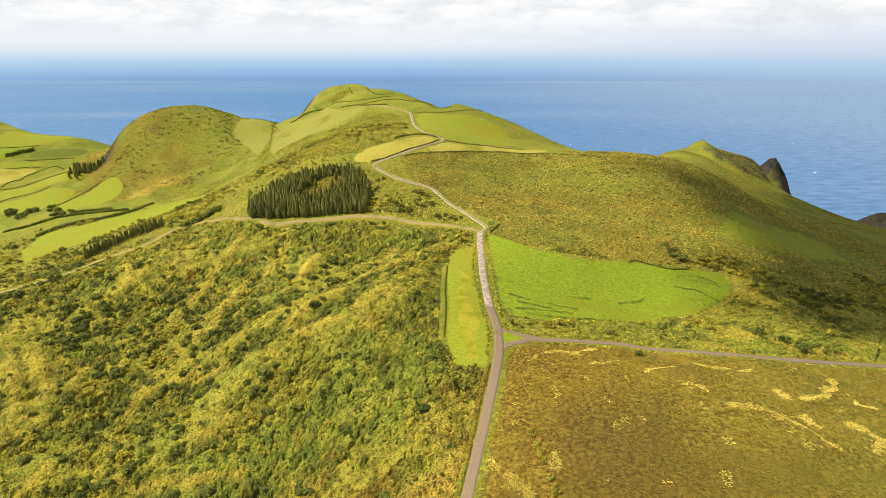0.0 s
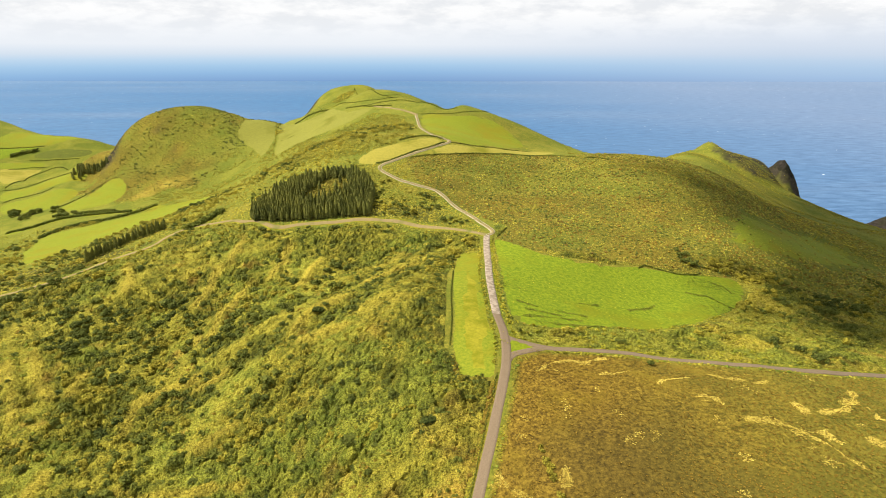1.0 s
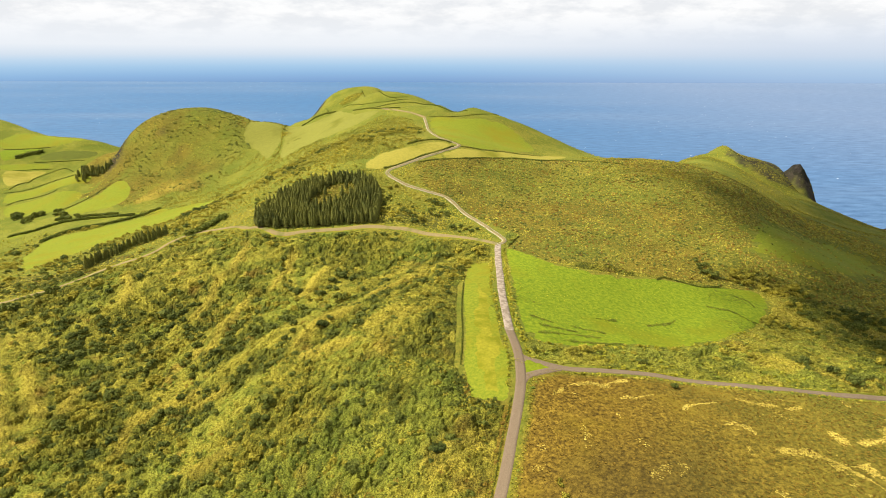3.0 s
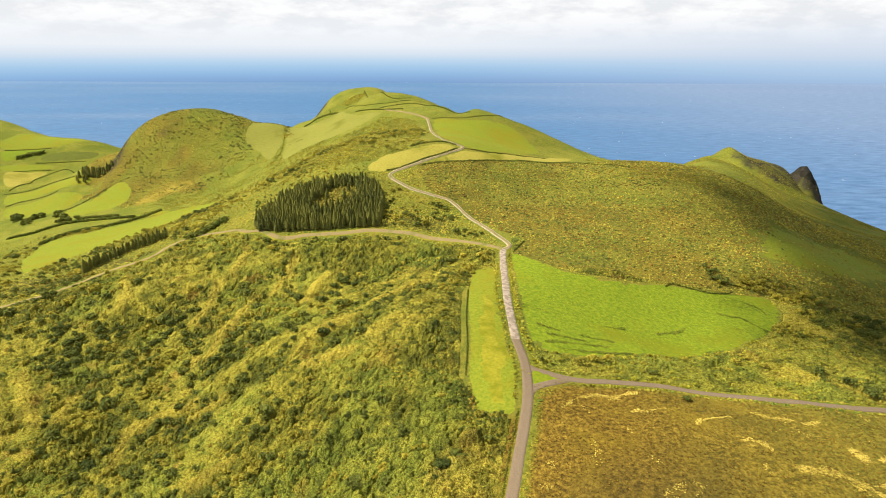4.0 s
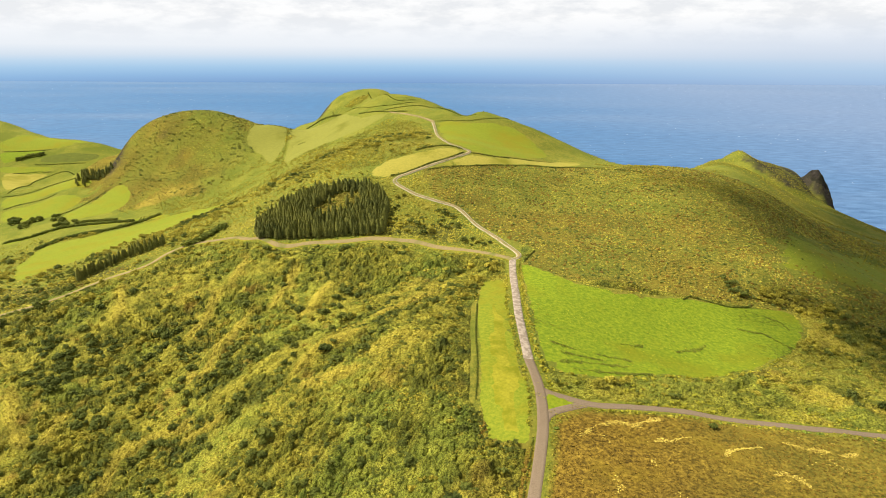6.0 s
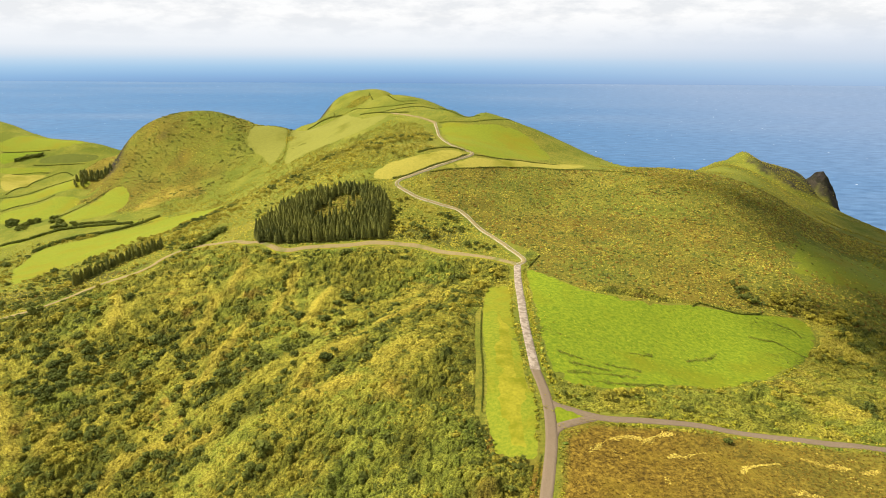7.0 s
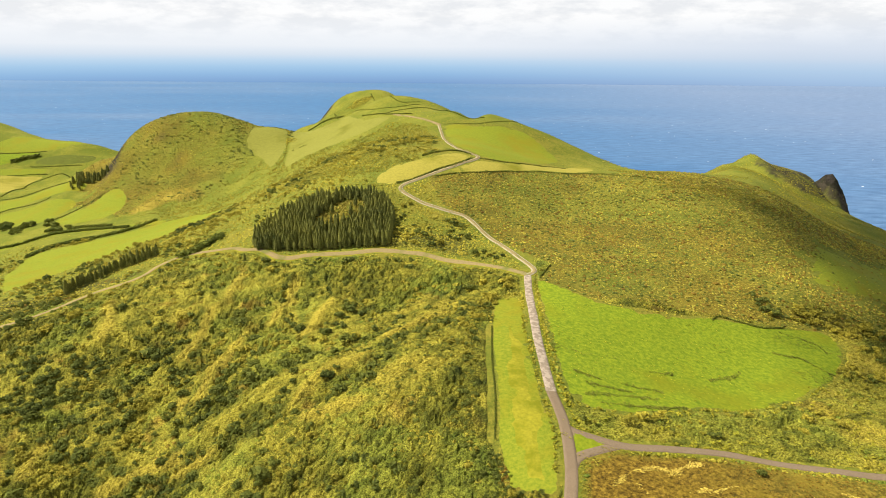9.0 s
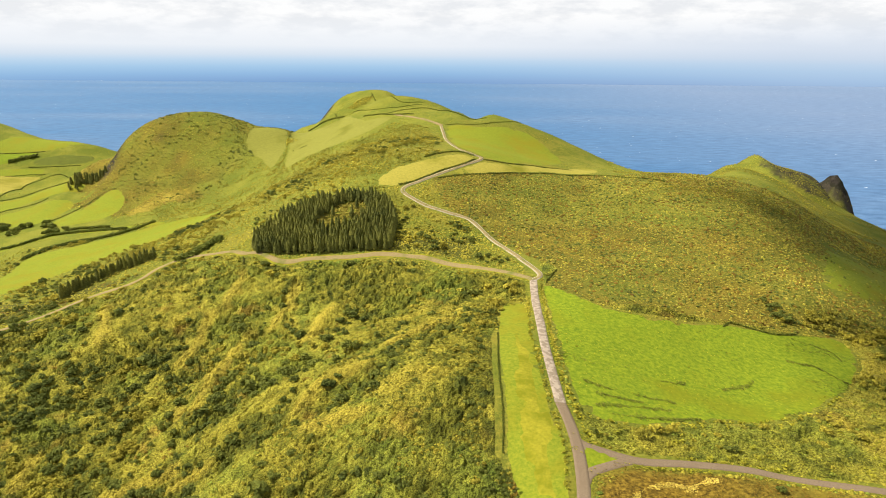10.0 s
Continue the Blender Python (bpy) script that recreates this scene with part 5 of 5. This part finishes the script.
# bleached grass in thin broken lines across the moor
def straw_density(x, y):
    d = np.zeros(x.shape)
    for path, wide in ((PATH_A, 0.7), (PATH_B, 1.0), (PATH_J, 1.6), (PATH_C, 0.9), (PATH_D, 0.9), (PATH_E, 0.6), (PATH_F, 0.5), (PATH_G, 0.8), (PATH_H, 0.7), (PATH_I, 0.4), (PATH_K, 0.7), (PATH_L, 0.9), (PATH_M, 1.1)):
        ragged = wide * (1.0 + 1.1 * fbm(x, y, 4.0, 55, 3))
        wx, wy = x + 1.3 * fbm(x, y, 6.0, 57, 2), y + 1.3 * fbm(x, y, 6.0, 58, 2)
        d = np.maximum(d, np.clip(1.5 - near_line(wx, wy, path) / np.maximum(ragged, 0.02), 0, 0.95))
    specks = np.clip((fbm(x, y, 7.0, 58, 3) - 0.9) * 1.2, 0, 0.25) * inside(x, y, MOOR)
    return np.maximum(d, specks) * (near_line(x, y, MAIN_ROAD) > 2.2) * (near_line(x, y, RIGHT_ROAD) > 2.2)


spots = scatter(0, 190, 98, 215, 0.30, straw_density)
stuff("straw_grass", *lumps(spots, rng.uniform(0.16, 0.34, len(spots)), 0.5, tuft(6), 0.3), STRAW, "bleached straw grass in ragged lines on the moor", "grass")

# rough grass along the road edges
spots = scatter(0, 190, 98, 330, 0.7, lambda x, y: in_view(x, y) * np.clip(0.5 + 0.7 * fbm(x, y, 5.0, 59, 2), 0, 0.9) * np.maximum((near_line(x, y, MAIN_ROAD) > 1.9) & (near_line(x, y, MAIN_ROAD) < 4.5), (near_line(x, y, RIGHT_ROAD) > 1.8) & (near_line(x, y, RIGHT_ROAD) < 3.6)))
for ring in (STRIP_RING, MEADOW_RING, TRIANGLE):
    spots = spots[~inside(spots[:, 0], spots[:, 1], ring)]
pick = rng.uniform(0, 1, len(spots)) + 0.6 * fbm(spots[:, 0], spots[:, 1], 7.0, 60, 2) < 0.5
for part_of, mat in ((pick, SWARD), (~pick, OLIVE)):
    stuff("verge_grass", *lumps(spots[part_of], rng.uniform(0.2, 0.45, int(part_of.sum())), 0.7, tuft(7), 0.3), mat, "rough grass and low herbs along the road edges", "grass")


# ---- hedges ----
def hedge(name, points, width, tall, label, step=0.6, mat=None, gaps=0.05):
    c = curve(points, step)
    c = c[rng.uniform(0, 1, len(c)) > gaps]
    k = 3
    off = rng.normal(0, 1, (len(c), k, 2)) * width * 0.28
    xy = (c[:, None, :] + off).reshape(-1, 2)
    z = height(xy[:, 0], xy[:, 1]) + np.tile(np.linspace(0.15, 0.75, k), len(c)) * tall
    r = rng.uniform(0.32, 0.55, len(xy)) * max(width, tall) * 0.75
    return tagged(mesh_object(name, *lumps(np.column_stack([xy, z]), r, 0.9, leaf_ball(12), 0.3), mat or HEDGE), label, "hedge", "field hedges")


for points, w, h, label in (
    (HEDGE_BROW, 1.0, 0.9, "dark clipped hedge below the hay field"), (HEDGE_LONG, 0.9, 0.8, "long dark hedge along the brow"),
    (HEDGE_GREEN, 0.8, 0.7, "dark hedge below the headland pasture"), (HEDGE_BANK, 1.0, 1.0, "low dark hedge above the hay field"),
    (HEDGE_TOP, 0.75, 0.6, "broken hedge over the headland pasture"), (HEDGE_HEAD, 0.7, 0.6, "dark hedge on the headland"),
    (HEDGE_CROSS, 0.7, 0.6, "dark hedge across the headland"), (HEDGE_MIDDLE, 1.2, 0.9, "bushy hedge above the saddle pasture"), (HEDGE_LEFT, 2.0, 1.2, "wide bushy hedge on the headland's flank"),
    (HEDGE_RIDGE, 0.9, 0.7, "dark hedge along the headland's ridge"), (VALLEY_ROW, 3.4, 3.4, "row of dark bushes in the far valley"),
    (HEDGE_VALLEY_E, 2.6, 1.8, "dark bushy hedge along the slope"),
    (HEDGE_VALLEY_F, 3.0, 1.6, "dark brush belt above the long pasture"), (HEDGE_VALLEY_G, 2.5, 1.8, "row of bushes below the round hill"),
    
    (MEADOW_DITCH, 0.8, 0.6, "dark ditch growth above the meadow"),
    (ROAD_DITCH, 0.5, 0.5, "dark ditch growth along the tarmac road"), (BANK, 3.5, 2.2, "dark bushes on the bank above the track"),
):
    hedge("hedge", points, w, h, label)
hedge("hedge", HEDGE_HEATH, 0.8, 0.7, "low broken hedge along the heath slope", 1.2, OLIVE, 0.4)
hedge("hedge", HEDGE_SADDLE, 1.1, 0.8, "olive bushes along a ditch in the saddle pasture", 1.8, OLIVE, 0.4)
hedge("hedge", HEDGE_SADDLE_SIDE, 1.4, 1.0, "short row of bushes in the saddle pasture", 1.8, HEDGE, 0.4)
hedge("hedge", MOOR_BUSHES, 1.6, 0.6, "broken line of low green bushes on the moor", 1.0, OLIVE, 0.35)
for points in VALLEY_HEDGES:
    hedge("hedge", points, 0.95, 0.8, "dark hedge between valley pastures")
hedge("hedge", STRIP_HEDGE, 0.4, 0.55, "thin dark hedge beside the field strip", 0.45)
hedge("hedge", VERGE_LEFT, 1.0, 0.35, "low broken shrubs on the roadside bank", 0.8, SWARD, 0.5)
hedge("hedge", VERGE_RIGHT, 1.2, 0.35, "low broken shrubs between road and meadow", 0.8, SWARD, 0.5)


# ---- conifers ----
def conifer(tall, wide, tiers, k):
    """A slim conifer: a tapered trunk and a crown of ragged tiers."""
    r = np.random.default_rng(40 + k)
    a = np.arange(6) * math.pi / 3
    rings = [(0.16, -0.6), (0.11, tall * 0.5), (0.03, tall * 0.96)]
    v = np.vstack([np.column_stack([q * np.cos(a), q * np.sin(a), np.full(6, z)]) for q, z in rings])
    f = [(i + 6 * j, (i + 1) % 6 + 6 * j, (i + 1) % 6 + 6 * j + 6, i + 6 * j + 6) for j in range(2) for i in range(6)]
    tree = tagged(new("conifer"), "slim dark green conifer of the plantation", "conifer", "plantation conifers")
    mesh_object("trunk", v, f, BARK, tree)
    vs, fs = [], []
    for t in range(tiers):
        q = t / (tiers - 1)
        base, top = tall * (0.14 + 0.74 * q), tall * (0.14 + 0.74 * q) + tall * (0.30 - 0.12 * q)
        reach = wide * (1 - 0.62 * q**3.0) * r.uniform(0.85, 1.1)
        m = 14
        ang = np.arange(m) * 2 * math.pi / m + r.uniform(0, 1)
        rad = reach * np.where(np.arange(m) % 2, 0.68, 1.0) * r.uniform(0.75, 1.15, m)
        low = base - reach * 0.25 * np.where(np.arange(m) % 2, 0.0, 1.0) + r.uniform(-0.15, 0.15, m)
        o = len(vs)
        vs += list(zip(rad * np.cos(ang), rad * np.sin(ang), low)) + [(r.uniform(-0.1, 0.1), r.uniform(-0.1, 0.1), min(top, tall))]
        fs += [(o + i, o + (i + 1) % m, o + m) for i in range(m)]
    mesh_object("crown", vs, fs, NEEDLES, tree, False)
    return tree


kinds = [conifer(rng.uniform(6.4, 7.8), rng.uniform(1.25, 1.6), 8, k) for k in range(6)]
used = set()


def plant(p, s, label="", group=""):
    k = int(rng.integers(len(kinds)))
    ob = kinds[k] if k not in used else copy_thing(kinds[k], Matrix())
    used.add(k)
    ob.matrix_world = pose(p[0], p[1], float(height(p[0], p[1])), rng.uniform(-2, 2), rng.uniform(-2, 2), rng.uniform(0, 360)) @ Matrix.Diagonal((s, s, s * rng.uniform(0.9, 1.1), 1))
    return tagged(ob, label, "", group)


def wood_density(x, y):
    glade = inside(x, y, GLADE)
    return inside(x, y, WOOD_RING) * np.where(glade, 0.07, 1.0)


trees = scatter(-140, -30, 350, 452, 1.9, wood_density, 0.45)
trees = trees[np.argsort(trees[:, 1])]
for p in trees[:165]:
    plant(p, rng.uniform(0.68, 1.22))
spots = scatter(-95, -58, 380, 412, 1.3, lambda x, y: 0.8 * inside(x, y, GLADE))
stuff("glade_brush", *lumps(spots, rng.uniform(0.6, 1.3, len(spots)), 0.8, leaf_ball(12), 0.3), TUSSOCK, "ochre brush in the clearing of the plantation", "undergrowth")
# the trees behind them, joined
vs, fs, start = [], [], 0
crowns = [next(o.data for o in k.children if o.name.startswith("crown")) for k in kinds]
for p in trees[165:]:
    crown = crowns[int(rng.integers(len(kinds)))]
    co = np.empty(len(crown.vertices) * 3)
    crown.vertices.foreach_get("co", co)
    turn, s = rng.uniform(0, 6.28), rng.uniform(0.75, 1.15)
    co = co.reshape(-1, 3) * (s, s, s * rng.uniform(0.9, 1.1))
    vs.append(np.column_stack([co[:, 0] * math.cos(turn) - co[:, 1] * math.sin(turn), co[:, 0] * math.sin(turn) + co[:, 1] * math.cos(turn), co[:, 2]]) + p)
    corners = np.empty(len(crown.loops), np.int32)
    crown.loops.foreach_get("vertex_index", corners)
    fs.append(corners.reshape(-1, 3) + start)
    start += len(co)
stuff("conifer_stand", np.vstack(vs), np.vstack(fs), NEEDLES, "dense dark conifers deep inside the plantation", "conifers")
for p in curve(WINDBREAK, 1.35):
    plant(p + rng.normal(0, 0.5, 2), rng.uniform(0.75, 1.15), "small dark conifer in a windbreak row", "windbreak conifers")
for p in np.vstack([curve(CLUMP, 2.6), curve(CLUMP, 2.8) + (4, -4), curve(CLUMP, 3.0) + (-3, -7), curve(CLUMP, 3.4) + (6, -9)]):
    plant(p + rng.normal(0, 0.9, 2), rng.uniform(0.75, 1.1), "dark conifer beside the round hill", "hillside conifers")
for (x, y), s in zip(CONIFER_SPOTS, (0.6, 0.55, 0.7, 0.6)):
    plant((x, y), s, "lone small conifer among the shrubs", "lone conifers")


# ---- trees of the valley ----
def broad_tree(p, s):
    c, r = bush_lumps(np.array([[0, 0, 0.2]]), np.array([1.0]), 22)
    a = np.arange(6) * math.pi / 3
    v = np.vstack([np.column_stack([q * np.cos(a), q * np.sin(a), np.full(6, z)]) for q, z in ((0.10, -0.3), (0.06, 0.7))])
    f = [(i, (i + 1) % 6, (i + 1) % 6 + 6, i + 6) for i in range(6)]
    tree = tagged(new("tree"), "dark round-crowned tree in the valley", "tree", "valley trees")
    mesh_object("trunk", v, f, BARK, tree)
    mesh_object("crown", *lumps(c, r, 0.9, leaf_ball(24), 0.3), HEDGE, tree)
    tree.matrix_world = pose(p[0], p[1], float(height(p[0], p[1])), 0, 0, rng.uniform(0, 360)) @ Matrix.Scale(s, 4)


for p in curve(VALLEY_TREES, 6.0):
    broad_tree(p + rng.normal(0, 3, 2), rng.uniform(1.9, 3.4))

# ---- rocks on the coast ----
a, q = np.meshgrid(np.linspace(0, 2 * math.pi, 64, endpoint=False), np.linspace(0, 1, 22))
px, py = 443 + 21 * q * np.cos(a), 834 + 24 * q * np.sin(a)
pz = height(px, py) + (1.2 + 2.6 * fbm(px, py, 7.0, 13, 3)) * (1 - q**3) - 2.5 * q**3
i = (np.arange(21)[:, None] * 64 + np.arange(64)[None, :]).ravel()
j = (np.arange(21)[:, None] * 64 + (np.arange(64)[None, :] + 1) % 64).ravel()
tagged(mesh_object("rock_outcrop", np.column_stack([px.ravel(), py.ravel(), pz.ravel()]), np.column_stack([i, i + 64, j + 64, j]), ROCK, None, False), "dark jagged rock pinnacle at the end of the ridge", "rock", "", "structure")

a, q = np.meshgrid(np.linspace(0, 2 * math.pi, 40, endpoint=False), np.linspace(0, 1, 14))
px, py = 648 + 75 * q * np.cos(a) * (1 + 0.15 * np.sin(3 * a)), 850 + 60 * q * np.sin(a)
pz = -4 + 37 * (1 - q**1.4) * (0.8 + 0.45 * fbm(px, py, 25.0, 12, 3))
i = (np.arange(13)[:, None] * 40 + np.arange(40)[None, :]).ravel()
j = (np.arange(13)[:, None] * 40 + (np.arange(40)[None, :] + 1) % 40).ravel()
tagged(mesh_object("rocky_point", np.column_stack([px.ravel(), py.ravel(), pz.ravel()]), np.column_stack([i, i + 40, j + 40, j]), ROCK), "dark rocky point rising from the sea", "headland", "", "structure")


# ---- cloud over the coast ----
# a broken cumulus high towards the sun, whose shade lies over the far flank of the heath slope
SHADE = [(156, 440), (146, 380), (176, 362), (152, 328), (126, 300), (118, 272), (128, 250), (150, 240), (250, 222), (400, 330), (520, 520), (520, 800), (400, 830), (345, 760), (300, 650), (215, 520), (165, 470)]


def cloud():
    m, n, l, b = node_mat("cloud_vapour")
    clear, white, mix = n.new("ShaderNodeBsdfTransparent"), n.new("ShaderNodeBsdfTranslucent"), n.new("ShaderNodeMixShader")
    mix.inputs[0].default_value = 0.095
    white.inputs["Color"].default_value = (0.9, 0.9, 0.9, 1)
    l.new(clear.outputs[0], mix.inputs[1])
    l.new(white.outputs[0], mix.inputs[2])
    l.new(mix.outputs[0], n["Material Output"].inputs["Surface"])
    k = np.random.default_rng(90)
    gx, gy = np.meshgrid(np.arange(80, 540, 17.0), np.arange(190, 850, 17.0))
    gx, gy = gx.ravel() + k.uniform(-9, 9, gx.size), gy.ravel() + k.uniform(-9, 9, gy.size)
    keep = inside(gx, gy, SHADE)
    gx, gy = gx[keep], gy[keep]
    edge = near_line(gx, gy, SHADE + SHADE[:1])
    a, e = math.radians(SUN_TURN), math.radians(SUN_ELEVATION)
    way = np.array([math.sin(a) * math.cos(e), math.cos(a) * math.cos(e), math.sin(e)])
    mid = np.column_stack([gx, gy, np.full(len(gx), 115.0)]) + way * (1250 / way[2])
    size = np.clip(edge * 0.8, 9, 26) * k.uniform(0.8, 1.2, len(gx))
    mid[:, 2] += size * k.uniform(0.2, 0.8, len(gx))
    t, p = np.meshgrid(np.linspace(0, 2 * math.pi, 10, endpoint=False), np.linspace(0.15, math.pi - 0.15, 7))
    v = np.column_stack([(np.sin(p) * np.cos(t)).ravel(), (np.sin(p) * np.sin(t)).ravel(), np.cos(p).ravel()])
    i = (np.arange(6)[:, None] * 10 + np.arange(10)[None, :]).ravel()
    j = (np.arange(6)[:, None] * 10 + (np.arange(10)[None, :] + 1) % 10).ravel()
    f = np.vstack([np.column_stack([i, i + 10, j + 10]), np.column_stack([i, j + 10, j])])
    ob = mesh_object("cloud", *lumps(mid, size, 0.7, (v, f), 0.12), m)
    return tagged(ob, "white broken cumulus cloud high over the coast", "cloud", "", "structure")


cloud()
